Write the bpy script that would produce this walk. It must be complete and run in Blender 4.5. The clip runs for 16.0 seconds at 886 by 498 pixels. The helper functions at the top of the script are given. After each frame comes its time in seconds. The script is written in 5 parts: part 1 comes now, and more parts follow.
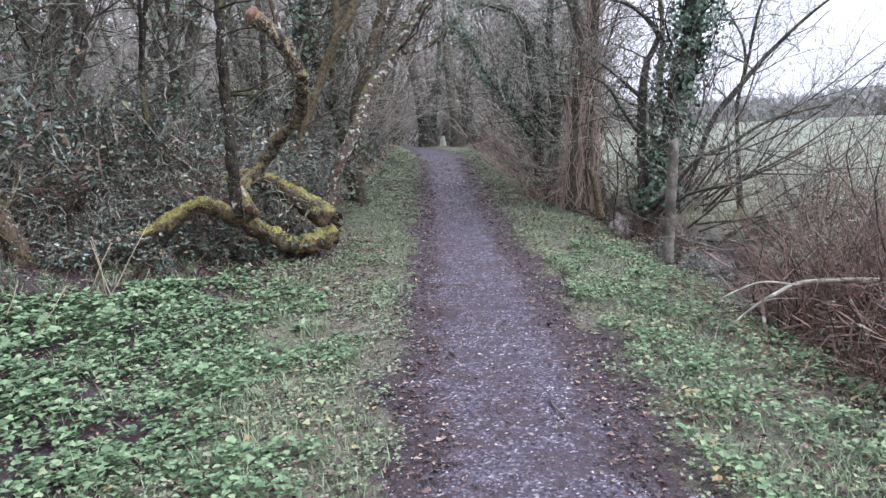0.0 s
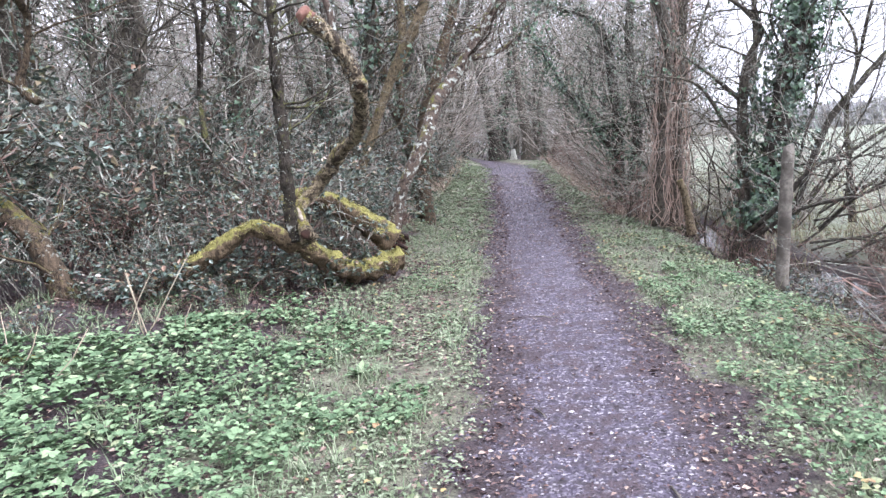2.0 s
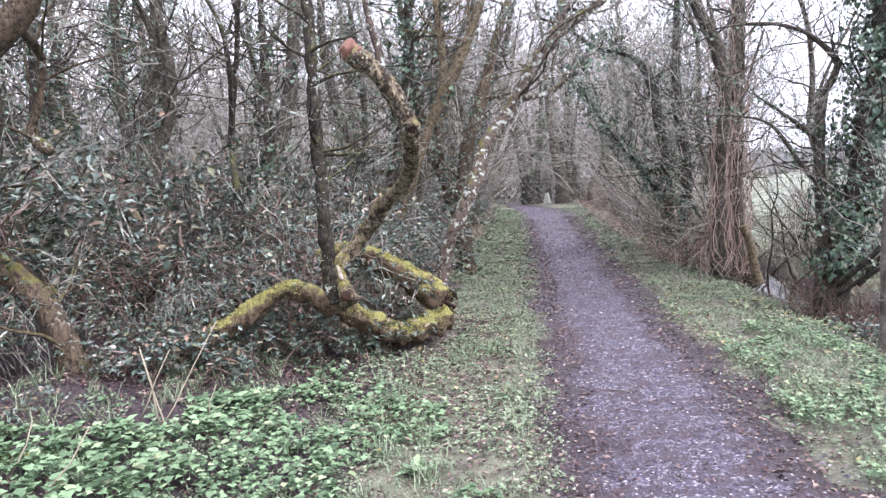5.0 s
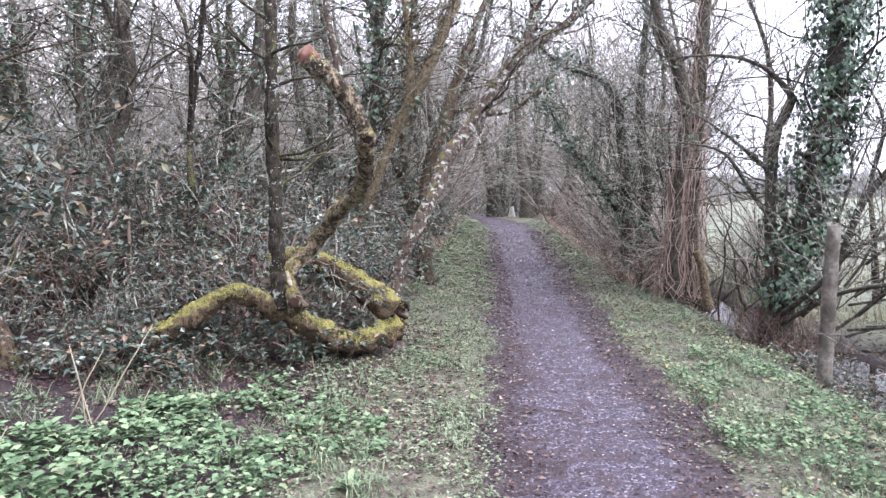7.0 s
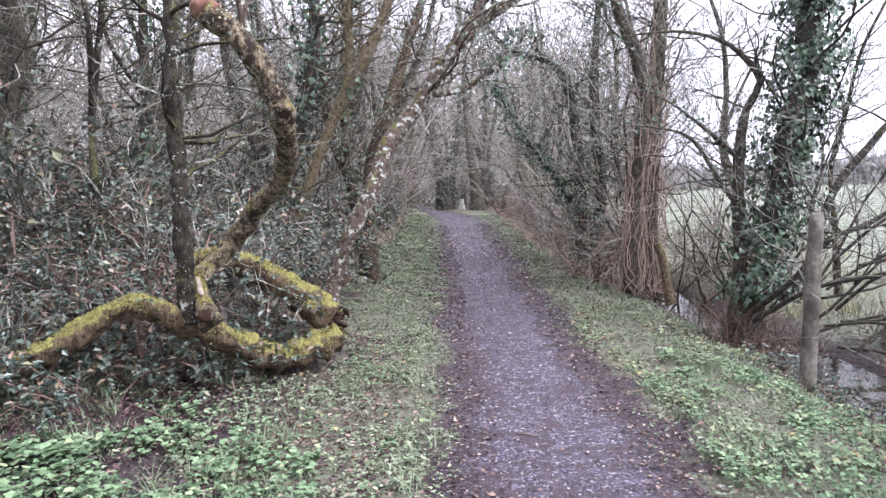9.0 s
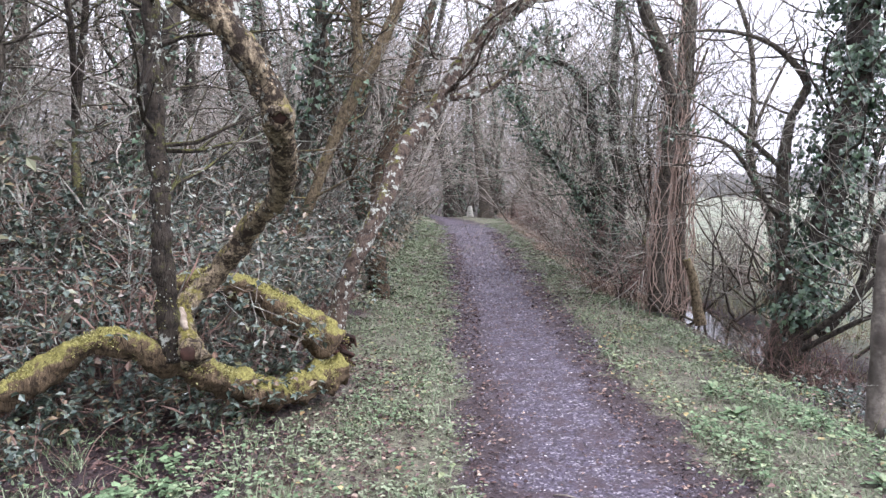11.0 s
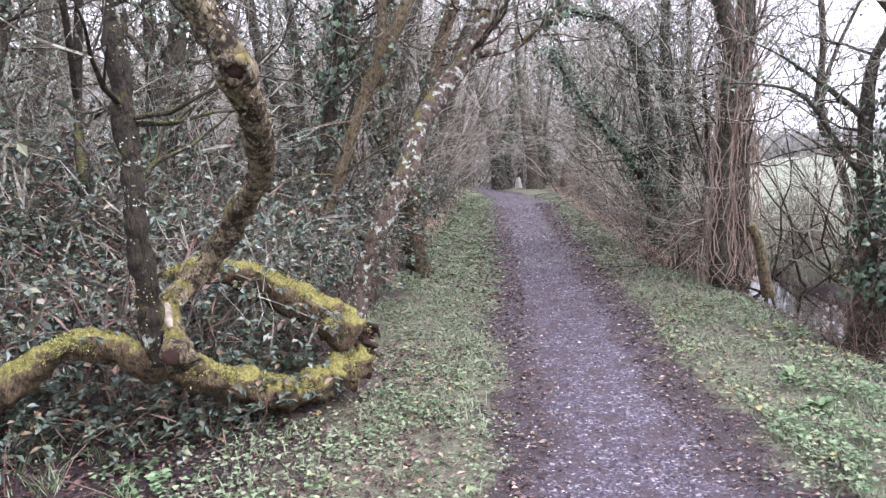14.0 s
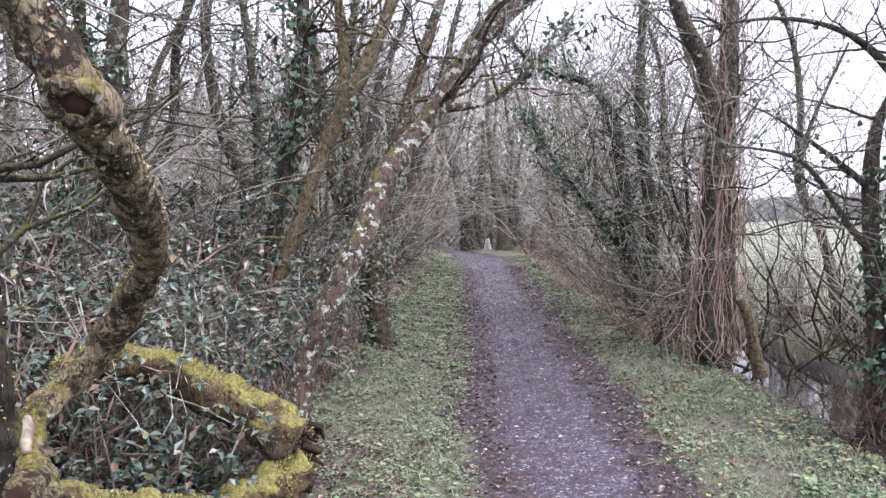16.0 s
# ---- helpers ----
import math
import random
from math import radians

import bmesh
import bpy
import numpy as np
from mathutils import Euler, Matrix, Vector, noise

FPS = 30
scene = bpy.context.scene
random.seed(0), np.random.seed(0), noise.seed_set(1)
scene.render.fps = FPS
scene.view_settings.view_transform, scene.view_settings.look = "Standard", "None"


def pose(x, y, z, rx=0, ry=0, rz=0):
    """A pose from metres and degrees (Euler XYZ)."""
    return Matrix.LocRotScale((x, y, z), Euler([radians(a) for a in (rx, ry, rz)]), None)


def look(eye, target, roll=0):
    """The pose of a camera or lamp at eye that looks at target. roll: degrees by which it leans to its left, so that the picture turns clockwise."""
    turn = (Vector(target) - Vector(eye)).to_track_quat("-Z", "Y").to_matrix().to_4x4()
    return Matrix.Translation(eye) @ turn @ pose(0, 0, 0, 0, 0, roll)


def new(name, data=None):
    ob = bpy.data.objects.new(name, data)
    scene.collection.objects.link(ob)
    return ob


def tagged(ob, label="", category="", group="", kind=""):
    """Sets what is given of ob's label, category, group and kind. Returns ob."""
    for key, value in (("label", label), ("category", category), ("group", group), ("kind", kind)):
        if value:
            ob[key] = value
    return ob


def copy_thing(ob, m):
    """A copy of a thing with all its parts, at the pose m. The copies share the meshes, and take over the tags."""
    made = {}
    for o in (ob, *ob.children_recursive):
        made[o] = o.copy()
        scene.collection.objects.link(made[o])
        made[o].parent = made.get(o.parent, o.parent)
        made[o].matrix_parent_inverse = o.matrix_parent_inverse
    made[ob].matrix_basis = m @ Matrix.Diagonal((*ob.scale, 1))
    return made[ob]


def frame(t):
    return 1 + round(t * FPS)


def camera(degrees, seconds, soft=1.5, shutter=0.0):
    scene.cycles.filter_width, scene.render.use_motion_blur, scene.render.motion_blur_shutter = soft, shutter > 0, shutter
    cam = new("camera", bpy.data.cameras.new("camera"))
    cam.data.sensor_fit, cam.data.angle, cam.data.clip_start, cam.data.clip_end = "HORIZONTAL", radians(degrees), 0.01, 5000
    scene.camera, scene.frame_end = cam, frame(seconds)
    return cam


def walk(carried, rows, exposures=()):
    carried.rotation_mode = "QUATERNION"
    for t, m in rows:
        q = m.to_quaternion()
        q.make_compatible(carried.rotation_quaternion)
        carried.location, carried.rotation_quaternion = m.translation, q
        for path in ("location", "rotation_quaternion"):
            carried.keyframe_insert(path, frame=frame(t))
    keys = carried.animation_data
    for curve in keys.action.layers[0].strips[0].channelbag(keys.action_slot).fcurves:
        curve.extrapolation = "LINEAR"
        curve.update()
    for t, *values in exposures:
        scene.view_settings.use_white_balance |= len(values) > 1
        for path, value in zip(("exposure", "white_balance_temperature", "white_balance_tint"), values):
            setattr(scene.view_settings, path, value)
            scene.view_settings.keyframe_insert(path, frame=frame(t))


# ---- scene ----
cam = camera(65.7, 16.0, soft=1.4)
PATH = [
    (0, (-0.157, 0.32, 1.336), (-0.141, 2.291, 0.998), -3.2),
    (0.5, (-0.173, 0.525, 1.302), (-0.307, 2.492, 0.968), -4.0),
    (1, (-0.082, 0.734, 1.308), (-0.336, 2.688, 0.969), -5.5),
    (1.5, (-0.057, 0.82, 1.323), (-0.299, 2.783, 1.024), -7.7),
    (2, (-0.206, 1.03, 1.32), (-0.391, 3.001, 1.036), -4.5),
    (2.5, (-0.265, 1.097, 1.378), (-0.429, 3.083, 1.207), -2.7),
    (3, (-0.295, 1.186, 1.38), (-0.644, 3.15, 1.23), -3.4),
    (3.5, (-0.333, 1.41, 1.345), (-0.739, 3.352, 1.091), -5.5),
    (4, (-0.445, 1.624, 1.383), (-0.717, 3.599, 1.222), -4.9),
    (4.2, (-0.459, 1.649, 1.375), (-0.733, 3.624, 1.222), -5.5),
    (6.3, (-0.446, 1.656, 1.414), (-0.621, 3.644, 1.291), -2.8),
    (6.5, (-0.431, 1.654, 1.42), (-0.562, 3.647, 1.305), -3.1),
    (7, (-0.372, 1.679, 1.407), (-0.527, 3.668, 1.271), -1.8),
    (7.5, (-0.316, 1.755, 1.391), (-0.527, 3.736, 1.214), -4.0),
    (8, (-0.349, 1.999, 1.365), (-0.469, 3.983, 1.141), -3.2),
    (8.5, (-0.369, 2.185, 1.389), (-0.267, 4.171, 1.178), -1.6),
    (8.7, (-0.369, 2.265, 1.38), (-0.33, 4.256, 1.194), -2.6),
    (10.8, (-0.467, 2.946, 1.461), (-0.572, 4.94, 1.344), -1.9),
    (11, (-0.466, 2.966, 1.451), (-0.493, 4.961, 1.307), -2.1),
    (11.5, (-0.468, 2.96, 1.449), (-0.358, 4.953, 1.332), -0.6),
    (12, (-0.459, 2.974, 1.447), (-0.32, 4.964, 1.301), -1.6),
    (12.5, (-0.429, 3.001, 1.438), (-0.205, 4.977, 1.22), -1.7),
    (13, (-0.292, 3.131, 1.427), (-0.116, 5.113, 1.227), -4.2),
    (13.5, (-0.23, 3.228, 1.429), (-0.369, 5.212, 1.211), -5.2),
    (14, (-0.331, 3.501, 1.418), (-0.514, 5.482, 1.208), -4.5),
    (14.5, (-0.362, 3.642, 1.46), (-0.372, 5.635, 1.296), -3.3),
    (15, (-0.332, 3.859, 1.452), (-0.454, 5.853, 1.347), -4.3),
    (15.5, (-0.26, 4.045, 1.457), (-0.472, 6.03, 1.342), -4.5),
    (16, (-0.343, 4.183, 1.478), (-0.424, 6.18, 1.431), -3.5),
]
EXPOSURES = [(0.0, 1.24, 5740, 12), (0.5, 1.30, 5740, 12), (1.0, 1.60, 5760, 13), (1.5, 1.80, 5780, 13), (2.0, 1.86, 5800, 14), (2.5, 1.64, 5810, 14), (3.5, 1.92, 5810, 15), (6.5, 1.76, 5850, 17), (7.0, 1.76, 5850, 17), (8.0, 1.88, 5850, 17), (8.5, 1.73, 5860, 17), (9.0, 1.69, 5880, 17), (11.0, 1.60, 5960, 17), (12.5, 1.40, 5970, 17), (13.5, 1.46, 5970, 17), (14.0, 1.73, 5970, 17), (15.0, 1.67, 5970, 17), (15.5, 1.56, 5970, 17), (16.0, 1.60, 5970, 17)]
walk(cam, [(t, look(eye, target, roll)) for t, eye, target, roll in PATH], EXPOSURES)

SUN_ROT, SUN_ELEV = 118.0, 50.0
world = bpy.data.worlds.new("overcast_sky")
scene.world = world
world.use_nodes = True
wn = world.node_tree
wbg = wn.nodes["Background"]
sky = wn.nodes.new("ShaderNodeTexSky")
sky.sky_type = "NISHITA"
sky.sun_disc = False
sky.sun_elevation, sky.sun_rotation = radians(SUN_ELEV), radians(SUN_ROT)
sky.air_density, sky.dust_density = 1.0, 4.0
grey = wn.nodes.new("ShaderNodeHueSaturation")
grey.inputs["Saturation"].default_value = 0.18
wn.links.new(sky.outputs[0], grey.inputs["Color"])
cloud = wn.nodes.new("ShaderNodeMix")
cloud.data_type = "RGBA"
cloud.inputs[0].default_value = 0.75
cloud.inputs[7].default_value = (4.9, 4.85, 5.25, 1)
wn.links.new(grey.outputs[0], cloud.inputs[6])
wn.links.new(cloud.outputs[2], wbg.inputs["Color"])
wbg.inputs["Strength"].default_value = 0.15
sun_data = bpy.data.lights.new("sun", "SUN")
sun_data.energy, sun_data.angle, sun_data.color = 1.5, radians(45), (1.0, 0.98, 0.96)
sun = new("sun", sun_data)
sa, se = radians(SUN_ROT), radians(SUN_ELEV)
sun_from = Vector((math.sin(sa) * math.cos(se), math.cos(sa) * math.cos(se), math.sin(se)))
sun.matrix_world = look(sun_from * 40, (0, 0, 0))

rnd = random.Random(7)


# ---------------------------------------------------------------- materials
class Mat:
    def __init__(self, name):
        self.m = bpy.data.materials.new(name)
        self.m.use_nodes = True
        self.t = self.m.node_tree
        self.b = self.t.nodes["Principled BSDF"]

    def n(self, kind, **kw):
        node = self.t.nodes.new(kind)
        for k, v in kw.items():
            node.inputs[k].default_value = v
        return node

    def link(self, a, b):
        self.t.links.new(a, b)

    def pos(self):
        return self.n("ShaderNodeNewGeometry").outputs["Position"]

    def noise(self, vec, scale, detail=4.0, rough=0.6):
        t = self.n("ShaderNodeTexNoise", Scale=scale, Detail=detail, Roughness=rough)
        self.link(vec, t.inputs["Vector"])
        return t.outputs["Fac"]

    def ramp(self, fac, stops):
        r = self.n("ShaderNodeValToRGB")
        e = r.color_ramp.elements
        while len(e) < len(stops):
            e.new(0.5)
        for el, (p, c) in zip(e, stops):
            el.position, el.color = p, (*c, 1) if len(c) == 3 else c
        self.link(fac, r.inputs["Fac"])
        return r.outputs["Color"]

    def mask(self, fac, lo, hi):
        r = self.n("ShaderNodeMapRange")
        r.interpolation_type = "SMOOTHSTEP"
        r.inputs["From Min"].default_value, r.inputs["From Max"].default_value = lo, hi
        self.link(fac, r.inputs["Value"])
        return r.outputs["Result"]

    def math(self, op, a, b):
        x = self.n("ShaderNodeMath")
        x.operation = op
        for i, s in enumerate((a, b)):
            if isinstance(s, (int, float)):
                x.inputs[i].default_value = s
            else:
                self.link(s, x.inputs[i])
        return x.outputs[0]

    def mix(self, fac, a, b):
        x = self.n("ShaderNodeMix")
        x.data_type = "RGBA"
        for i, s in ((0, fac), (6, a), (7, b)):
            if isinstance(s, (int, float)):
                x.inputs[i].default_value = s
            elif isinstance(s, tuple):
                x.inputs[i].default_value = (*s, 1)
            else:
                self.link(s, x.inputs[i])
        return x.outputs[2]

    def bump(self, height, strength, dist):
        x = self.n("ShaderNodeBump", Strength=strength, Distance=dist)
        self.link(height, x.inputs["Height"])
        self.link(x.outputs[0], self.b.inputs["Normal"])

    def done(self, color, rough=0.8, spec=0.3):
        if isinstance(color, tuple):
            self.b.inputs["Base Color"].default_value = (*color, 1)
        else:
            self.link(color, self.b.inputs["Base Color"])
        self.b.inputs["Roughness"].default_value = rough
        self.b.inputs["Specular IOR Level"].default_value = spec
        return self.m


def bark(name, dark, light, moss=0.0, lichen=0.0, stretch=0.25, mosscol=(0.17, 0.17, 0.03), top=0.17, patchy=False):
    k = Mat(name)
    p = k.pos()
    mp = k.n("ShaderNodeMapping")
    mp.inputs["Scale"].default_value = (1, 1, stretch)
    k.link(p, mp.inputs["Vector"])
    grain = k.noise(mp.outputs[0], 55, 6, 0.75)
    big = k.noise(p, 7, 5)
    mottle = k.noise(p, 26, 6, 0.72)
    crack = k.n("ShaderNodeTexVoronoi", Scale=34.0)
    crack.feature = "DISTANCE_TO_EDGE"
    k.link(mp.outputs[0], crack.inputs["Vector"])
    c = k.ramp(grain, [(0.32, dark), (0.68, light)])
    c = k.mix(k.mask(mottle, 0.36, 0.54), tuple(v * 0.55 for v in dark), c)
    c = k.mix(k.mask(big, 0.5, 0.72), c, tuple(0.5 * (a + b) for a, b in zip(dark, light)))
    c = k.mix(k.math("MULTIPLY", k.mask(crack.outputs["Distance"], 0.05, 0.0), k.mask(big, 0.4, 0.6)), c, tuple(v * 0.5 for v in dark))
    if patchy:
        c = k.mix(k.mask(k.math("ADD", k.math("MULTIPLY", k.noise(p, 10, 6, 0.75), 0.7), k.math("MULTIPLY", k.noise(p, 45, 5, 0.75), 0.3)), 0.45, 0.53), tuple(v * 0.9 for v in dark), c)
    if moss:
        up = k.n("ShaderNodeSeparateXYZ")
        k.link(k.n("ShaderNodeNewGeometry").outputs["Normal"], up.inputs[0])
        cover = k.math("ADD", k.math("MULTIPLY", up.outputs["Z"], top), k.math("ADD", k.math("MULTIPLY", k.noise(p, 8, 6, 0.7), 0.8), k.math("MULTIPLY", k.noise(p, 42, 4, 0.7), 0.45)))
        lo = 0.80 - 0.25 * moss
        mm = k.mask(cover, lo, lo + 0.14)
        mc = k.ramp(k.noise(p, 60, 6, 0.75), [(0.32, tuple(v * 0.35 for v in mosscol)), (0.55, mosscol), (0.75, tuple(min(1, v * 1.7) for v in mosscol))])
        c = k.mix(mm, c, mc)
    if lichen:
        patch = k.mask(k.noise(p, 19, 7, 0.72), 0.635 - 0.11 * lichen, 0.66 - 0.11 * lichen)
        where = k.mask(k.noise(p, 2.6, 3), 0.60 - 0.28 * lichen, 0.68 - 0.28 * lichen)
        c = k.mix(k.math("MULTIPLY", k.math("MULTIPLY", patch, where), 0.85), c, k.ramp(grain, [(0.3, (0.30, 0.32, 0.27)), (0.7, (0.60, 0.62, 0.56))]))
    k.bump(k.math("ADD", k.math("ADD", grain, mottle), k.math("MULTIPLY", k.mask(crack.outputs["Distance"], 0.0, 0.10), 0.2)), 1.0, 0.018)
    return k.done(c, 0.85, 0.25)


def leafy(name, stops, rough=0.45, spec=0.4, vein=True):
    k = Mat(name)
    g = k.n("ShaderNodeNewGeometry")
    c = k.ramp(g.outputs["Random Per Island"], stops)
    c = k.mix(k.mask(k.noise(g.outputs["Position"], 90, 3), 0.5, 0.75), c, tuple(v * 0.75 for v in stops[len(stops) // 2][1]))
    return k.done(c, rough, spec)


def twiggy(name, a, b, lich=0.2):
    k = Mat(name)
    g = k.n("ShaderNodeNewGeometry")
    c = k.ramp(g.outputs["Random Per Island"], [(0.0, a), (1.0, b)])
    c = k.mix(k.mask(k.noise(g.outputs["Position"], 18, 4), 0.66 - lich * 0.4, 0.74 - lich * 0.4), c, (0.30, 0.31, 0.26))
    return k.done(c, 0.8, 0.3)


def ground_material():
    k = Mat("woodland_ground")
    p = k.pos()
    at = k.n("ShaderNodeAttribute")
    at.attribute_name = "path_offset"
    fa = k.n("ShaderNodeAttribute")
    fa.attribute_name = "field"
    off = k.math("ADD", at.outputs["Fac"], k.math("MULTIPLY", k.math("SUBTRACT", k.noise(p, 3.0, 7, 0.7), 0.5), 1.5))
    fine = k.noise(p, 110, 5, 0.75)
    mid = k.noise(p, 14, 5, 0.6)
    big = k.noise(p, 1.3, 4)
    vo = k.n("ShaderNodeTexVoronoi", Scale=75.0)
    k.link(p, vo.inputs["Vector"])
    tone = k.n("ShaderNodeSeparateColor")
    k.link(vo.outputs["Color"], tone.inputs[0])
    grav = k.ramp(tone.outputs[0], [(0.0, (0.030, 0.022, 0.034)), (0.5, (0.085, 0.070, 0.100)), (0.88, (0.168, 0.145, 0.188)), (0.98, (0.38, 0.35, 0.37))])
    grav = k.mix(k.mask(k.noise(p, 13, 5, 0.7), 0.5, 0.62), grav, (0.05, 0.04, 0.047))
    grav = k.mix(k.mask(k.noise(p, 4, 6, 0.75), 0.48, 0.58), grav, k.ramp(fine, [(0.38, (0.026, 0.018, 0.022)), (0.62, (0.11, 0.078, 0.092))]))
    lit = k.ramp(fine, [(0.36, (0.014, 0.010, 0.012)), (0.55, (0.055, 0.038, 0.042)), (0.72, (0.15, 0.10, 0.085))])
    soil = k.ramp(k.math("ADD", k.math("MULTIPLY", fine, 0.75), k.math("MULTIPLY", mid, 0.25)), [(0.38, (0.035, 0.028, 0.024)), (0.49, (0.125, 0.12, 0.082)), (0.62, (0.25, 0.265, 0.175))])
    field = k.ramp(k.math("ADD", k.math("MULTIPLY", mid, 0.4), k.math("MULTIPLY", big, 0.6)), [(0.35, (0.13, 0.145, 0.095)), (0.55, (0.20, 0.22, 0.15)), (0.7, (0.25, 0.24, 0.175))])
    c = k.mix(k.mask(off, 0.36, 0.85), grav, lit)
    c = k.mix(k.mask(off, 0.98, 1.22), c, soil)
    c = k.mix(k.mask(k.math("ADD", off, k.math("MULTIPLY", mid, 0.3)), 2.5, 3.1), c, lit)
    c = k.mix(fa.outputs["Fac"], c, field)
    k.bump(k.math("ADD", k.math("MULTIPLY", vo.outputs["Distance"], 0.6), fine), 0.7, 0.015)
    return k.done(c, 0.62, 0.42)


M_ground = ground_material()
M_bark_moss = bark("mossy_bark", (0.05, 0.034, 0.022), (0.21, 0.15, 0.09), moss=0.42, mosscol=(0.29, 0.265, 0.085), top=0.34)
M_bark_limb = bark("weathered_limb_bark", (0.04, 0.028, 0.02), (0.56, 0.45, 0.30), moss=0.42, lichen=0.5, mosscol=(0.24, 0.21, 0.06), patchy=True)
M_bark_stem = bark("stem_bark", (0.02, 0.016, 0.013), (0.085, 0.068, 0.052), moss=0.58, lichen=0.5, mosscol=(0.11, 0.11, 0.035))
M_bark_lichen = bark("lichened_bark", (0.04, 0.028, 0.022), (0.17, 0.125, 0.098), moss=0.25, lichen=0.86)
M_bark_grey = bark("grey_brown_bark", (0.036, 0.03, 0.024), (0.15, 0.128, 0.10), moss=0.35, lichen=0.3, mosscol=(0.12, 0.12, 0.04))
M_bark_dark = bark("dark_wet_bark", (0.026, 0.022, 0.018), (0.10, 0.085, 0.068), moss=0.25, lichen=0.1, mosscol=(0.09, 0.10, 0.03))
M_bark_tan = bark("tan_mossy_bark", (0.075, 0.056, 0.036), (0.28, 0.22, 0.135), moss=0.4, lichen=0.2, mosscol=(0.19, 0.17, 0.05))
M_bark_trunk = bark("mossy_brown_bark", (0.04, 0.03, 0.022), (0.19, 0.135, 0.088), moss=0.3, lichen=0.45, mosscol=(0.15, 0.135, 0.04), top=0.25)
M_vine = twiggy("red_brown_vine", (0.13, 0.088, 0.07), (0.42, 0.31, 0.25), 0.15)
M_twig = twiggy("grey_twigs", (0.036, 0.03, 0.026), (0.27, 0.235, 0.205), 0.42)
# two paler copies of the twig colour, with distance haze painted in
M_twig_far = twiggy("hazed_grey_twigs", (0.11, 0.094, 0.082), (0.40, 0.35, 0.305), 0.3)
M_twig_haze = twiggy("hazed_pale_twigs", (0.20, 0.17, 0.148), (0.50, 0.44, 0.38), 0.25)
M_cane = twiggy("red_brown_canes", (0.05, 0.032, 0.027), (0.24, 0.155, 0.125), 0.12)
M_red = twiggy("dark_red_brown_twigs", (0.075, 0.045, 0.038), (0.27, 0.17, 0.14), 0.15)
M_straw = twiggy("dry_straw", (0.22, 0.175, 0.12), (0.42, 0.36, 0.27), 0.1)
# 0.7 stop is pale and bluish: leaf highlights painted into the colour
M_bramble = leafy("bramble_leaf", [(0.0, (0.022, 0.038, 0.032)), (0.4, (0.05, 0.08, 0.06)), (0.7, (0.13, 0.165, 0.138)), (0.82, (0.16, 0.16, 0.08)), (0.9, (0.20, 0.11, 0.07)), (1.0, (0.24, 0.22, 0.19))], 0.3, 0.7)
M_ivy = leafy("ivy_leaf", [(0.0, (0.012, 0.026, 0.016)), (0.55, (0.04, 0.082, 0.044)), (1.0, (0.12, 0.19, 0.10))], 0.3, 0.75)
M_herb = leafy("herb_leaf", [(0.0, (0.04, 0.07, 0.035)), (0.45, (0.125, 0.19, 0.10)), (0.9, (0.22, 0.305, 0.168)), (1.0, (0.30, 0.32, 0.19))], 0.6, 0.22)
M_pale = leafy("pale_herb_leaf", [(0.0, (0.10, 0.125, 0.07)), (0.5, (0.19, 0.23, 0.145)), (0.9, (0.28, 0.32, 0.215)), (1.0, (0.33, 0.31, 0.22))], 0.75, 0.15)
M_grass = leafy("grass_blade", [(0.0, (0.09, 0.13, 0.065)), (0.6, (0.19, 0.25, 0.14)), (1.0, (0.33, 0.36, 0.24))], 0.5, 0.3)
M_litter = leafy("dead_leaf", [(0.0, (0.020, 0.013, 0.014)), (0.5, (0.07, 0.042, 0.042)), (0.8, (0.17, 0.10, 0.085)), (1.0, (0.36, 0.28, 0.22))], 0.5, 0.4)
M_stone = leafy("gravel_stone", [(0.0, (0.035, 0.029, 0.037)), (0.6, (0.10, 0.085, 0.108)), (0.9, (0.22, 0.195, 0.22)), (1.0, (0.50, 0.47, 0.47))], 0.55, 0.4)
M_moss = leafy("moss_tuft", [(0.0, (0.09, 0.08, 0.025)), (0.5, (0.29, 0.27, 0.10)), (1.0, (0.50, 0.47, 0.23))], 0.9, 0.1)
M_flake = leafy("bark_scale", [(0.0, (0.05, 0.036, 0.026)), (0.5, (0.20, 0.15, 0.10)), (1.0, (0.44, 0.36, 0.25))], 0.85, 0.15)
M_lichen = leafy("lichen_flake", [(0.0, (0.26, 0.28, 0.23)), (1.0, (0.58, 0.60, 0.54))], 0.9, 0.1)
# near-even pale greys: distance haze is painted into this foliage
M_far = leafy("hazed_far_foliage", [(0.0, (0.35, 0.345, 0.345)), (1.0, (0.40, 0.395, 0.395))], 0.9, 0.1)


def plain(name, a, b, scale, rough=0.8):
    k = Mat(name)
    p = k.pos()
    f = k.noise(p, scale, 6, 0.7)
    k.bump(f, 0.6, 0.01)
    return k.done(k.mix(k.mask(k.noise(p, scale * 0.15, 3), 0.3, 0.7), k.ramp(f, [(0.3, a), (0.7, b)]), tuple(0.6 * v for v in a)), rough)


M_break = plain("torn_pink_wood", (0.22, 0.10, 0.075), (0.42, 0.26, 0.20), 40)
M_rot = plain("rotten_wood", (0.022, 0.012, 0.009), (0.11, 0.05, 0.035), 40)
M_post = plain("weathered_grey_wood", (0.10, 0.085, 0.07), (0.30, 0.27, 0.23), 35)
# whitish fill for the bright gap at the path's end
M_gap = plain("pale_gap_fill", (0.55, 0.53, 0.45), (0.75, 0.74, 0.66), 20)
M_pale_wood = plain("pale_peeled_branch", (0.20, 0.15, 0.11), (0.46, 0.40, 0.32), 30)


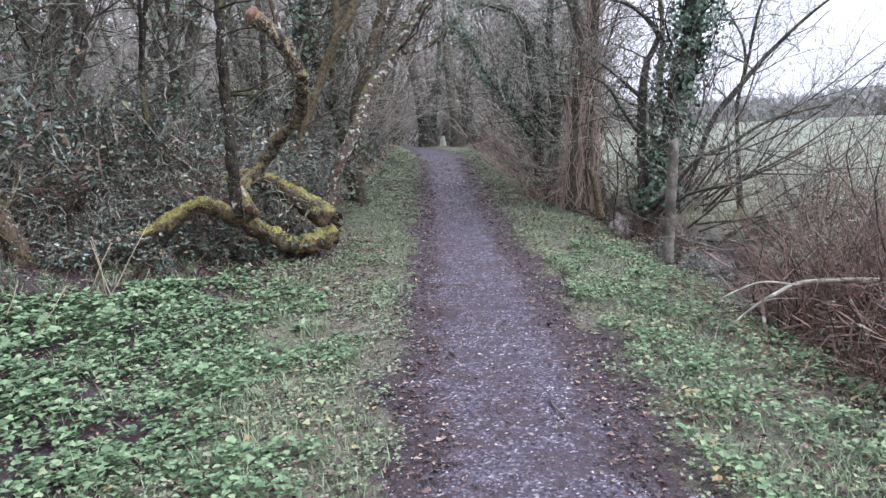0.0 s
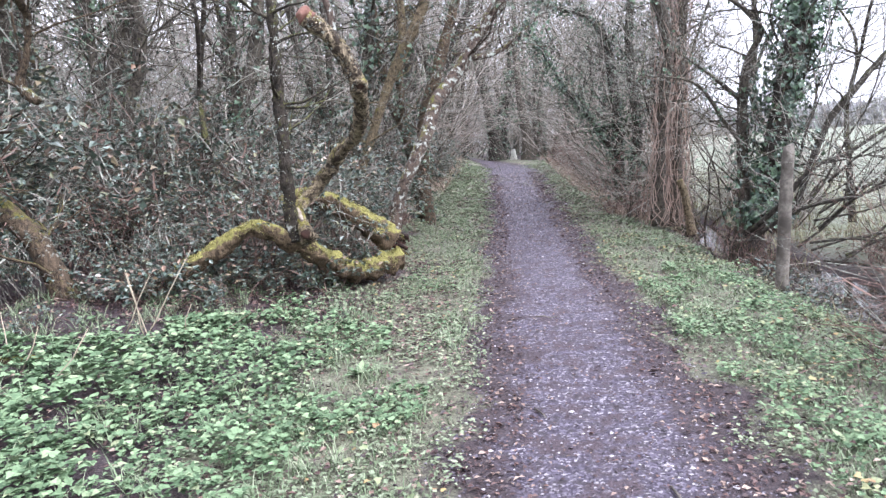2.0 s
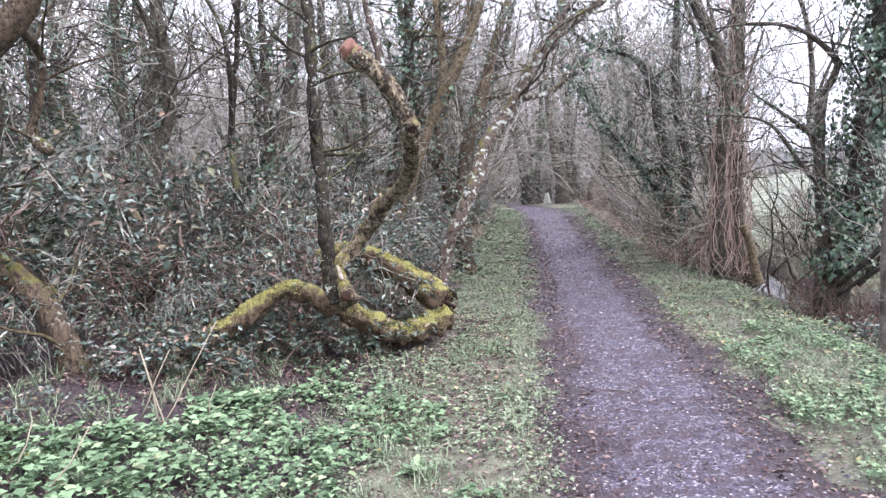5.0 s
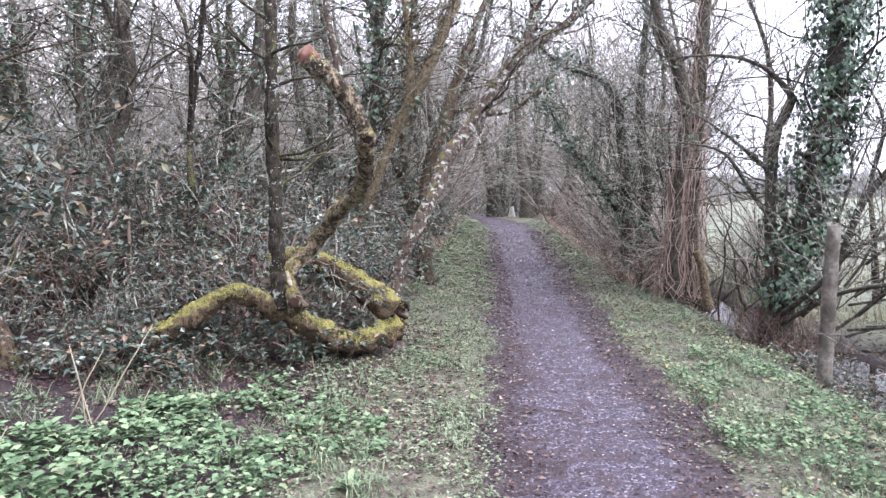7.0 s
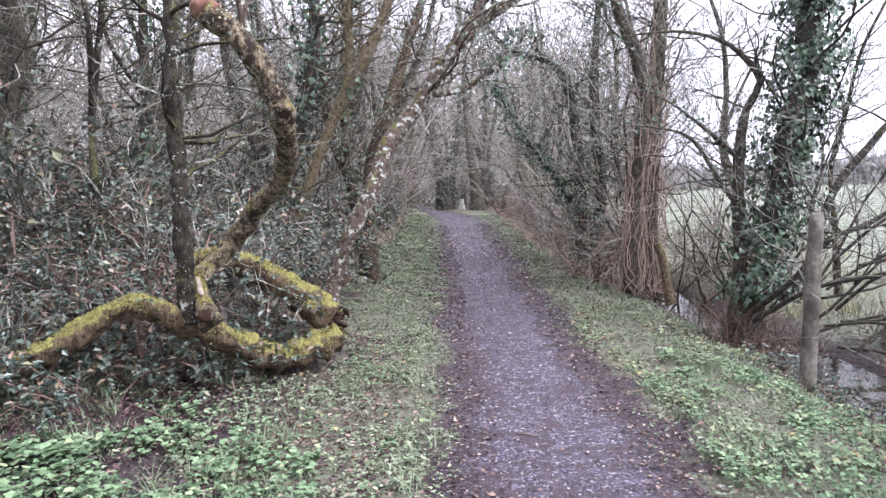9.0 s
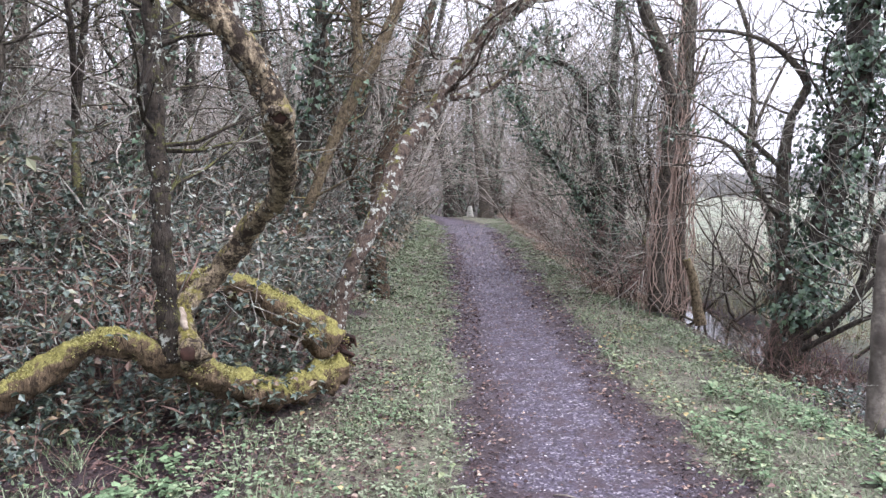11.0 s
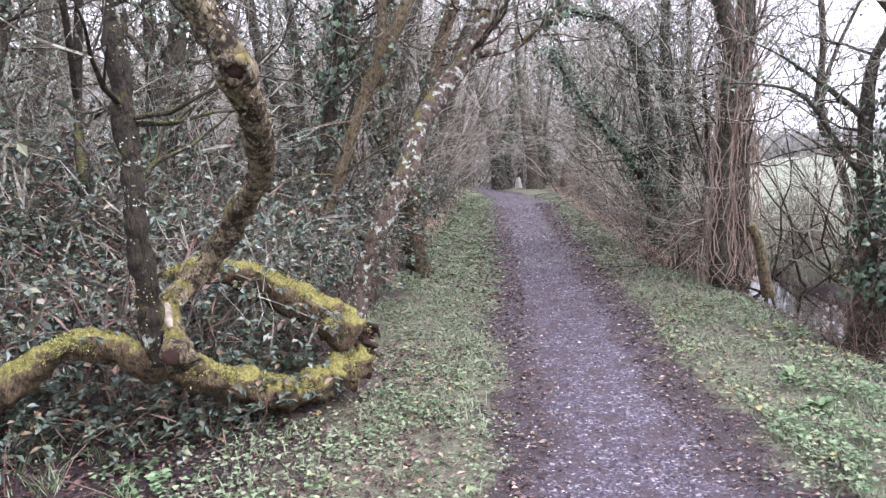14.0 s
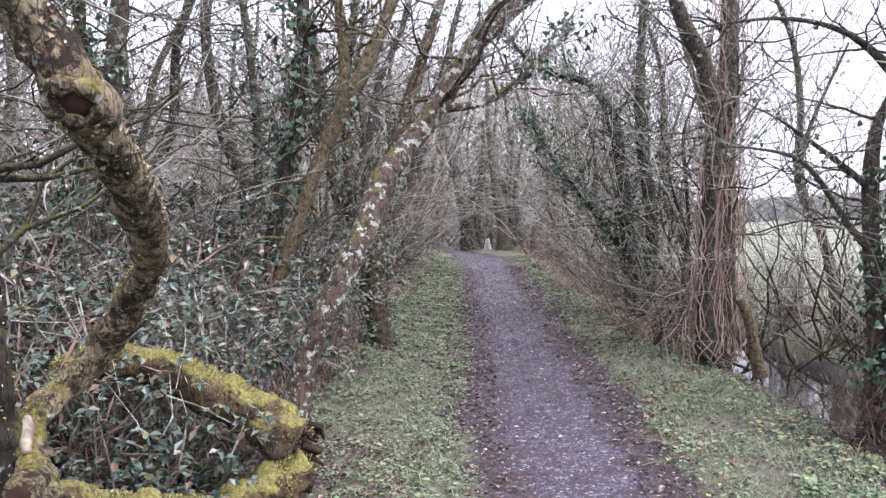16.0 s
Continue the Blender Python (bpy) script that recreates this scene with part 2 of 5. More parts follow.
def water_material():
    k = Mat("still_ditch_water")
    k.bump(k.noise(k.pos(), 9, 2), 0.15, 0.01)
    k.b.inputs["IOR"].default_value = 1.33
    return k.done((0.03, 0.026, 0.02), 0.06, 0.9)


M_water = water_material()


# ---------------------------------------------------------------- mesh helpers
class Geo:
    def __init__(self):
        self.v, self.f = [], []

    def tube(self, pts, rad, seg=8, rough=0.0, freq=7.0, close=True):
        """Sweep a ring along a line of points; rough makes lumps, as a share of the radius."""
        n = len(pts)
        base = len(self.v)
        side = None
        for i, p in enumerate(pts):
            d = pts[min(i + 1, n - 1)] - pts[max(i - 1, 0)]
            d = d.normalized() if d.length > 1e-9 else Vector((0, 0, 1))
            if side is None:
                side = d.orthogonal().normalized()
            else:
                side = side - d * side.dot(d)
                side = side.normalized() if side.length > 1e-6 else d.orthogonal().normalized()
            up = d.cross(side)
            for j in range(seg):
                a = 2 * math.pi * j / seg
                o = side * math.cos(a) + up * math.sin(a)
                r = rad[i]
                if rough:
                    q = p + o * r
                    r *= 1 + rough * (noise.noise(q * freq) + 0.6 * noise.noise(q * freq * 3.1))
                self.v.append(p + o * r)
        for i in range(n - 1):
            a = base + i * seg
            for j in range(seg):
                k = (j + 1) % seg
                self.f.append((a + j, a + k, a + seg + k, a + seg + j))
        if close and seg > 3:
            self.f.append(tuple(base + j for j in reversed(range(seg))))
            self.f.append(tuple(base + (n - 1) * seg + j for j in range(seg)))

    def leaf(self, p, d, nrm, length, width, fold=0.25):
        """A pointed leaf folded along its midrib."""
        d = d.normalized()
        s = d.cross(nrm)
        s = s.normalized() if s.length > 1e-6 else d.orthogonal().normalized()
        u = s.cross(d)
        b = len(self.v)
        m = p + d * length * 0.45
        self.v += [p, m + s * width * 0.5 + u * fold * width * 0.5, p + d * length - u * length * 0.12, m - s * width * 0.5 + u * fold * width * 0.5]
        self.f += [(b, b + 1, b + 2), (b, b + 2, b + 3)]

    def lobed(self, p, d, nrm, size):
        """A rounder leaf with three lobes and a notch at its stalk."""
        d = d.normalized()
        s = d.cross(nrm)
        s = s.normalized() if s.length > 1e-6 else d.orthogonal().normalized()
        u = s.cross(d)
        b = len(self.v)
        for x, y, z in ((0, 0, 0), (0.52, -0.12, 0.06), (0.55, 0.35, 0.1), (0.24, 0.62, 0.03), (0, 1.0, -0.12), (-0.24, 0.62, 0.03), (-0.55, 0.35, 0.1), (-0.52, -0.12, 0.06)):
            self.v.append(p + (s * x + d * y + u * z) * size)
        self.f += [(b, b + 1, b + 2, b + 3), (b, b + 3, b + 4, b + 5), (b, b + 5, b + 6, b + 7)]

    def blade(self, p, d, length, width):
        s = d.cross(Vector((0, 0, 1)))
        s = s.normalized() if s.length > 1e-6 else Vector((1, 0, 0))
        b = len(self.v)
        m = p + d * length * 0.55
        t = p + d * length + Vector((0, 0, -0.18 * length)) + Vector((d.x, d.y, 0)) * length * 0.2
        self.v += [p - s * width / 2, p + s * width / 2, m + s * width * 0.35, m - s * width * 0.35, t]
        self.f += [(b, b + 1, b + 2, b + 3), (b + 3, b + 2, b + 4)]

    def stone(self, p, r):
        b = len(self.v)
        q = [Vector((1, 0, 0)), Vector((-0.3, 0.9, 0)), Vector((-0.6, -0.8, 0)), Vector((0.1, 0.05, 0.6)), Vector((0.35, -0.9, 0.1))]
        a = rnd.uniform(0, 6.28)
        for w in q:
            k = r * rnd.uniform(0.7, 1.2)
            self.v.append(p + Vector((w.x * math.cos(a) - w.y * math.sin(a), w.x * math.sin(a) + w.y * math.cos(a), w.z)) * k)
        self.f += [(b, b + 1, b + 3), (b + 1, b + 2, b + 3), (b + 2, b + 4, b + 3), (b + 4, b, b + 3)]

    def mesh(self, name, material, smooth=True):
        m = bpy.data.meshes.new(name)
        m.from_pydata([tuple(v) for v in self.v], [], self.f)
        m.materials.append(material)
        if smooth:
            m.polygons.foreach_set("use_smooth", [True] * len(m.polygons))
        m.update()
        return m


def part(name, geo, material, parent, label="", smooth=True):
    ob = new(name, geo.mesh(name, material, smooth))
    if parent is not None:
        ob.parent = parent
        ob.matrix_parent_inverse = parent.matrix_basis.inverted()
    if label:
        tagged(ob, label)
    return ob


def thing(name, at, label, category, group="", kind=""):
    e = new(name)
    e.empty_display_size = 0.2
    e.matrix_basis = Matrix.Translation(at)
    return tagged(e, label, category, group, kind)


def stuff(name, geo, material, label, category, smooth=False):
    ob = new(name, geo.mesh(name, material, smooth))
    return tagged(ob, label, category, "", "stuff")


def V(*a):
    return Vector(a)


def spline(knots, step=0.05):
    """Catmull-Rom through (x, y, z, r) knots: points and radii at about that step."""
    k = [Vector(q) for q in knots]
    pts, rad = [], []
    for i in range(len(k) - 1):
        a, b, c, d = k[max(i - 1, 0)], k[i], k[i + 1], k[min(i + 2, len(k) - 1)]
        m = max(2, int((c.xyz - b.xyz).length / step))
        for j in range(m):
            t = j / m
            q = 0.5 * (2 * b + (c - a) * t + (2 * a - 5 * b + 4 * c - d) * t * t + (3 * b - a - 3 * c + d) * t ** 3)
            pts.append(q.xyz)
            rad.append(max(q.w, 0.001))
    pts.append(k[-1].xyz)
    rad.append(max(k[-1].w, 0.001))
    return pts, rad


def unit():
    while True:
        v = V(rnd.uniform(-1, 1), rnd.uniform(-1, 1), rnd.uniform(-1, 1))
        if 0.05 < v.length < 1:
            return v.normalized()


# ---------------------------------------------------------------- the lie of the land
PX = [-80, -30, -6, -3.2, -2.2, -1.4, -1.0, -0.6, 1.2, 1.6, 2.0, 2.45, 2.72, 3.0, 3.32, 3.52, 4.4, 30, 400]
PZ = [1.2, 1.0, 0.62, 0.48, 0.27, 0.09, 0.03, 0.0, 0.0, -0.01, -0.1, -0.27, -0.43, -0.5, -0.43, -0.3, -0.24, -0.3, -0.6]


def smooth(a, b, t):
    t = max(0.0, min(1.0, (t - a) / (b - a)))
    return t * t * (3 - 2 * t)


def height(x, y):
    z = float(np.interp(x, PX, PZ)) + 0.62 * smooth(15, 38, y) * (1 - smooth(6, 25, x))
    rough = smooth(0.6, 1.3, path_offset(x, y))
    z += rough * (0.035 * noise.noise(V(x * 1.1, y * 1.1, 3.0)) + 0.02 * noise.noise(V(x * 4.0, y * 4.0, 9.0)))
    z += smooth(1.7, 2.4, x) * (1 - smooth(4.5, 6, x)) * (0.07 * noise.noise(V(x * 2.3, y * 1.7, 5.0)) + 0.03 * noise.noise(V(x * 7, y * 7, 6.0)))
    return z + 0.006 * noise.noise(V(x * 6, y * 6, 1.0))


def path_offset(x, y):
    """0 in the middle of the trodden way, 1 at its edge."""
    mid = float(np.interp(y, [0, 3.5, 8, 12, 20, 26, 29, 32, 36, 42], [0.15, 0.17, 0.19, 0.21, 0.24, 0.18, 0.0, -0.4, -1.4, -3.4]))
    side = 1.0 if x > mid else -1.0
    half = float(np.interp(y, [0, 8, 12, 20, 26, 29, 32, 40], [0.64, 0.60, 0.69, 0.92, 0.98, 0.9, 0.72, 0.7]))
    half += 0.14 * noise.noise(V(side * 7.0, y * 0.55, 0)) + 0.14 * noise.noise(V(side * 3.0, y * 1.7, 4)) + 0.06 * noise.noise(V(side * 5.0, y * 5.1, 2))
    return abs(x - mid) / half


def build_ground():
    xs = [-900, -300, -120, -60, -35, -22, -15, -11, -8] + list(np.arange(-6.5, -3.4, 0.25)) + list(np.arange(-3.4, 4.6, 0.085)) + [4.8, 5.2, 5.8, 6.5, 7.5, 9, 11, 14, 18, 24, 32, 45, 70, 110, 200, 400, 1200]
    ys = [-400, -120, -50, -25, -12, -6, -3, -1.5] + list(np.arange(-0.6, 14, 0.09)) + list(np.arange(14, 40, 0.4)) + [42, 46, 52, 60, 75, 100, 150, 250, 500, 1000, 2500]
    verts = [(x, y, height(x, y)) for y in ys for x in xs]
    nx = len(xs)
    faces = [(j * nx + i, j * nx + i + 1, (j + 1) * nx + i + 1, (j + 1) * nx + i) for j in range(len(ys) - 1) for i in range(nx - 1)]
    m = bpy.data.meshes.new("ground")
    m.from_pydata(verts, [], faces)
    m.materials.append(M_ground)
    m.polygons.foreach_set("use_smooth", [True] * len(m.polygons))
    a = m.attributes.new("path_offset", "FLOAT", "POINT")
    a.data.foreach_set("value", [path_offset(x, y) for x, y, z in verts])
    b = m.attributes.new("field", "FLOAT", "POINT")
    b.data.foreach_set("value", [smooth(3.35, 4.1, x) for x, y, z in verts])
    tagged(new("ground", m), "dark gravel woodland path between green verges, pasture beyond", "ground", "", "structure")


build_ground()

g = Geo()
wx = list(np.arange(2.4, 3.9, 0.1))
wy = list(np.arange(1.5, 21, 0.25))
for y in wy:
    for x in wx:
        g.v.append(V(x, y, -0.375))
for j in range(len(wy) - 1):
    for i in range(len(wx) - 1):
        a = j * len(wx) + i
        g.f.append((a, a + 1, a + len(wx) + 1, a + len(wx)))
tagged(part("water", g, M_water, None), "still shallow ditch water mirroring the pale sky", "water", "", "structure")


# ---------------------------------------------------------------- growing things
def grow(limb, twig, p, d, length, r, level, spread=0.7, up=0.15, gnarl=0.22, kids=5, thin=0.008):
    """A wandering branch with smaller ones along it."""
    n = (2, 4, 8, 10)[min(level, 3)]
    pts, rad = [p.copy()], [r]
    dirs = [d.copy()]
    for i in range(n):
        d = (d + unit() * gnarl + V(0, 0, up * 0.3)).normalized()
        p = p + d * (length / n)
        pts.append(p)
        rad.append(max(r * (1 - 0.8 * (i + 1) / n), 0.0016))
        dirs.append(d)
    if r > thin:
        limb.tube(pts, rad, 6 if r > 0.025 else 4, 0.12 if r > 0.02 else 0, 9, False)
    else:
        twig.tube(pts, rad, 3, 0, 1, False)
    if level <= 0:
        return
    for i in range(kids):
        k = rnd.randint(max(1, n // 4), n)
        nd = (dirs[k] + unit() * spread).normalized()
        f = rnd.uniform(0.4, 0.7)
        grow(limb, twig, pts[k], nd, length * f, max(rad[k] * 0.7, 0.002), level - 1, spread, up, gnarl, kids, thin)


def ivy_on(geo, pts, rad, count, size, spread=0.12, low=0.0, high=1.0):
    """Ivy leaves round a stem."""
    for _ in range(count):
        i = min(len(pts) - 1, int((low + (high - low) * rnd.random()) * len(pts)))
        a = rnd.uniform(0, 6.283)
        o = V(math.cos(a), math.sin(a), rnd.uniform(-0.2, 0.3)).normalized()
        p = pts[i] + o * (rad[i] + abs(rnd.gauss(0, spread))) + V(0, 0, rnd.uniform(-0.08, 0.08))
        if noise.noise(p * 4.5) < -0.12:
            continue
        geo.lobed(p, (V(0, 0, -1) + unit() * 0.7 + o * 0.5), (o + unit() * 0.5), size * rnd.uniform(0.6, 1.25))


def twigs_on(limb, twig, pts, rad, count, length, low=0.2, level=1, up=0.2, kids=4, bias=None, size=0.35):
    for _ in range(count):
        i = int(len(pts) * (low + (1 - low) * rnd.random())) - 1
        o = unit()
        o.z = abs(o.z) * 0.5 + rnd.uniform(-0.25, 0.3)
        if bias is not None:
            o = o + bias
        grow(limb, twig, pts[i], o.normalized(), length * rnd.uniform(0.5, 1.2), min(rad[i] * size, 0.016), level, 0.8, up, 0.36, kids)


def tree(name, label, stems, bark_m, twig_m, count=30, length=1.2, ivy=0, ivy_size=0.05, ivy_spread=0.14, level=1, low=0.25, kids=4, group="", ivy_low=0.0, ivy_high=1.0, rough=0.18, bias=None, single=True):
    """stems: lists of (x, y, z, r) knots."""
    base = stems[0][0]
    t = thing(name, base[:3], label, "tree", group)
    limb, twig, leaf = Geo(), Geo(), Geo()
    for i, st in enumerate(stems):
        pts, rad = spline(st, 0.10)
        tr = Geo()
        tr.tube(pts, rad, 12 if rad[0] > 0.05 else 8, rough, 6)
        part("trunk" if i == 0 else "stem", tr, bark_m, t)
        for _ in range(int(count / len(stems))):
            own = Geo() if single else limb
            twigs_on(own, twig, pts, rad, 1, length, low, level, 0.2, kids, bias)
            if single and own.v:
                part("branch", own, bark_m, t)
        if ivy:
            ivy_on(leaf, pts, rad, int(ivy / len(stems)), ivy_size, ivy_spread, ivy_low, ivy_high)
    if limb.v:
        tagged(part("branchwork", limb, bark_m, t), kind="stuff")
    if twig.v:
        tagged(part("twig_mass", twig, twig_m, t, smooth=False), kind="stuff")
    if leaf.v:
        tagged(part("ivy", leaf, M_ivy, t, "dark green ivy leaves", smooth=False), kind="stuff")
    return t


def flakes(geo, pts, rad, count, size, low=0.0, high=1.0, up=0.3):
    """Small curled scales of bark and lichen on a stem."""
    for _ in range(count):
        i = min(len(pts) - 1, int(len(pts) * rnd.uniform(low, high)))
        o = unit()
        if o.z < -up and rnd.random() < 0.7:
            o.z = -o.z
        if noise.noise((pts[i] + o * rad[i]) * 11) < -0.05:
            continue
        t = unit()
        t = t - o * t.dot(o)
        geo.leaf(pts[i] + o * rad[i] * 1.02, t + o * rnd.uniform(0.0, 0.5), o, size * rnd.uniform(0.5, 1.4), size * rnd.uniform(0.5, 1.1), 0.4)


# ---- the fallen mossy tree
def fallen_tree():
    t = thing("fallen_tree", (-2.7, 5.5, 0.3), "mossy fallen tree with an arching trunk and a snapped curved limb", "fallen tree")

    def piece(name, knots, mat, label="", step=0.025, seg=26, rough=0.42, freq=10):
        pts, rad = spline(knots, step)
        q = Geo()
        q.tube(pts, rad, seg, rough, freq)
        return part(name, q, mat, t, label), pts, rad

    main, mp, mr = piece("main_log", [(-2.92, 5.84, 0.2, 0.066), (-2.84, 5.9, 0.42, 0.07), (-2.70, 5.98, 0.55, 0.068), (-2.48, 6.08, 0.665, 0.066), (-2.30, 6.15, 0.765, 0.066), (-2.16, 6.2, 0.825, 0.068), (-2.06, 6.27, 0.79, 0.066),
        (-1.95, 6.35, 0.70, 0.064), (-1.82, 6.55, 0.575, 0.072), (-1.72, 6.84, 0.42, 0.086), (-1.63, 7.08, 0.31, 0.094), (-1.55, 7.24, 0.265, 0.078), (-1.43, 7.38, 0.28, 0.10), (-1.33, 7.52, 0.295, 0.105), (-1.26, 7.6, 0.31, 0.095)], M_bark_moss, "log thick with yellow-green moss", rough=0.6, freq=8)
    back, bp, br = piece("back_log", [(-2.2, 7.18, 0.97, 0.055), (-2.02, 7.24, 1.0, 0.075), (-1.8, 7.35, 0.91, 0.09), (-1.6, 7.45, 0.76, 0.10), (-1.45, 7.52, 0.63, 0.11), (-1.32, 7.6, 0.5, 0.12)], M_bark_moss, "mossy log with a rotten end")
    limb, lp, lr = piece("curved_limb", [(-1.74, 6.26, 0.70, 0.07), (-1.80, 6.33, 0.82, 0.05), (-1.87, 6.45, 0.93, 0.045), (-1.81, 6.6, 1.03, 0.05), (-1.65, 6.6, 1.18, 0.055), (-1.5, 6.5, 1.34, 0.058), (-1.42, 6.4, 1.40, 0.043), (-1.29, 6.18, 1.46, 0.043),
        (-1.17, 5.9, 1.58, 0.053), (-1.115, 5.65, 1.71, 0.05), (-1.10, 5.5, 1.80, 0.058), (-1.14, 5.42, 1.95, 0.048), (-1.22, 5.35, 2.08, 0.05), (-1.33, 5.29, 2.19, 0.053)], M_bark_limb, "snapped weathered curving limb", rough=0.32, freq=13)
    stem, sp, sr = piece("upright_stem", [(-1.90, 6.36, 0.70, 0.062), (-1.885, 6.32, 0.95, 0.052), (-1.87, 6.27, 1.25, 0.047), (-1.86, 6.26, 1.6, 0.045), (-1.85, 6.25, 2.1, 0.044), (-1.83, 6.25, 2.8, 0.04), (-1.82, 6.25, 3.6, 0.035), (-1.95, 6.3, 5.0, 0.015)], M_bark_stem, "dark upright living stem")
    q = Geo()
    pts, rad = spline([(-1.77, 6.3, 0.78, 0.05), (-1.745, 6.22, 0.775, 0.055), (-1.74, 6.17, 0.765, 0.058)], 0.02)
    q.tube(pts, rad, 14, 0.25, 14)
    knot = part("knot", q, M_bark_limb, t)
    q = Geo()
    q.tube([V(-1.74, 6.172, 0.765), V(-1.74, 6.16, 0.765), V(-1.74, 6.158, 0.765)], [0.04, 0.034, 0.012], 12, 0.3, 30)
    part("knot_core", q, M_rot, knot, "dark rotten heart of the knot")
    q = Geo()
    pts, rad = spline([(-1.315, 5.30, 2.17, 0.048), (-1.345, 5.275, 2.205, 0.05), (-1.36, 5.262, 2.222, 0.035)], 0.012)
    q.tube(pts, rad, 16, 0.5, 30)
    part("broken_end", q, M_break, limb, "torn pinkish bare wood")
    q = Geo()
    c0, ax = V(-1.074, 5.46, 1.768), V(0.44, -0.67, -0.60).normalized()
    s0 = ax.orthogonal().normalized()
    s1 = ax.cross(s0)
    ring = [c0 + (s0 * math.cos(a) * 0.036 + s1 * math.sin(a) * 0.044) + ax * 0.004 for a in [2 * math.pi * i / 14 for i in range(15)]]
    q.tube(ring, [0.016 + 0.006 * math.sin(i * 2.1) for i in range(15)], 8, 0.35, 25, False)
    burl = part("burl", q, M_bark_limb, limb, "swollen bark lip round a hollow")
    q = Geo()
    q.tube([c0 - ax * 0.01, c0 + ax * 0.008, c0 + ax * 0.011], [0.04, 0.036, 0.012], 12, 0.3, 30)
    part("hollow", q, M_rot, limb, "dark red-brown rotten hollow")
    q = Geo()
    pts, rad = spline([(-1.2, 5.37, 2.03, 0.03), (-1.2, 5.4, 2.17, 0.024), (-1.25, 5.42, 2.42, 0.018), (-1.3, 5.5, 2.9, 0.006)], 0.03)
    q.tube(pts, rad, 10, 0.2, 14)
    part("side_shoot", q, M_bark_lichen, limb, "thin lichened shoot")
    q = Geo()
    pts, rad = spline([(-1.79, 6.295, 0.86, 0.012), (-1.835, 6.36, 0.91, 0.026), (-1.85, 6.40, 0.95, 0.012)], 0.012)
    q.tube(pts, rad, 12, 0.3, 25)
    part("peeled_patch", q, M_pale_wood, limb, "bare pale wood where bark peeled away")
    q = Geo()
    for i in range(16):
        a = rnd.uniform(0, 6.28)
        o = V(math.cos(a), 0.3 * math.sin(a), math.sin(a)) * rnd.uniform(0.02, 0.09)
        p = V(-1.31, 7.61, 0.5) + o
        q.tube([p, p + V(0.05, 0.06, -0.04) + unit() * 0.03, p + V(0.07, 0.08, -0.09) + unit() * 0.04], [0.02, 0.016, 0.006], 5, 0.3, 20)
    part("rotten_end", q, M_rot, back, "crumbling brown rotten wood")
    q = Geo()
    for pts, rad, n, lo, hi in ((mp, mr, 20000, 0.08, 1.0), (bp, br, 7000, 0.0, 1.0), (lp, lr, 900, 0.1, 0.5), (sp, sr, 500, 0.0, 0.10)):
        for _ in range(n):
            i = int(len(pts) * rnd.uniform(lo, hi)) % len(pts)
            o = unit()
            o.z = abs(o.z) if rnd.random() < 0.7 else o.z
            if noise.noise((pts[i] + o * rad[i]) * 9) < (-0.1 if pts is sp else 0.16 - 0.36 * o.z) or (pts is mp and i < 0.16 * len(pts) and rnd.random() < 0.8):
                continue
            p = pts[i] + o * rad[i] * 0.97
            q.leaf(p, (o + unit() * 0.8), unit(), rnd.uniform(0.008, 0.022), 0.007)
    tagged(part("moss", q, M_moss, t, "tufted yellow-green moss", smooth=False), kind="stuff")
    q = Geo()
    flakes(q, lp, lr, 5200, 0.013, 0.3, 1.0)
    tagged(part("bark_scale_layer", q, M_flake, limb, "curled tan bark scales", smooth=False), kind="stuff")
    q = Geo()
    flakes(q, sp, sr, 1700, 0.010, 0.0, 0.8)
    flakes(q, lp, lr, 1300, 0.009, 0.35, 1.0)
    tagged(part("lichen", q, M_lichen, t, "pale grey lichen flakes", smooth=False), kind="stuff")
    tw = Geo()
    for i in range(20):
        lg = Geo()
        if i < 15:
            twigs_on(lg, tw, sp, sr, 1, 0.9, 0.15, 1, 0.1, 4)
        else:
            twigs_on(lg, tw, lp, lr, 1, 0.16, 0.5, 0, 0.1, 3, size=0.15)
        if lg.v:
            part("branch", lg, M_bark_stem, t)
    tagged(part("twig_mass", tw, M_twig, t, smooth=False), kind="stuff")


fallen_tree()

# ---- the lichened leaning tree
tree("leaning_tree", "leaning tree blotched with white lichen, arching over the path",
     [[(-1.33, 7.68, 0.45, 0.085), (-1.22, 7.7, 0.9, 0.06), (-1.09, 7.74, 1.16, 0.062), (-0.93, 7.9, 1.48, 0.066), (-0.82, 8.15, 1.82, 0.07), (-0.58, 8.42, 2.15, 0.068), (-0.25, 8.65, 2.66, 0.068), (0.02, 8.9, 3.1, 0.062), (0.15, 9.1, 3.7, 0.06), (0.3, 9.4, 4.8, 0.03)],
      [(-0.25, 8.65, 2.66, 0.055), (0.1, 8.8, 2.98, 0.05), (0.5, 9.1, 3.3, 0.045), (1.0, 9.5, 4.0, 0.02)],
      [(-0.5, 8.45, 2.25, 0.03), (-0.1, 8.7, 2.35, 0.025), (0.5, 9.2, 2.9, 0.012)]],
     M_bark_lichen, M_twig, 60, 1.2, level=2, kids=3, ivy=900, ivy_size=0.04, ivy_spread=0.11, low=0.35, ivy_low=0.5)

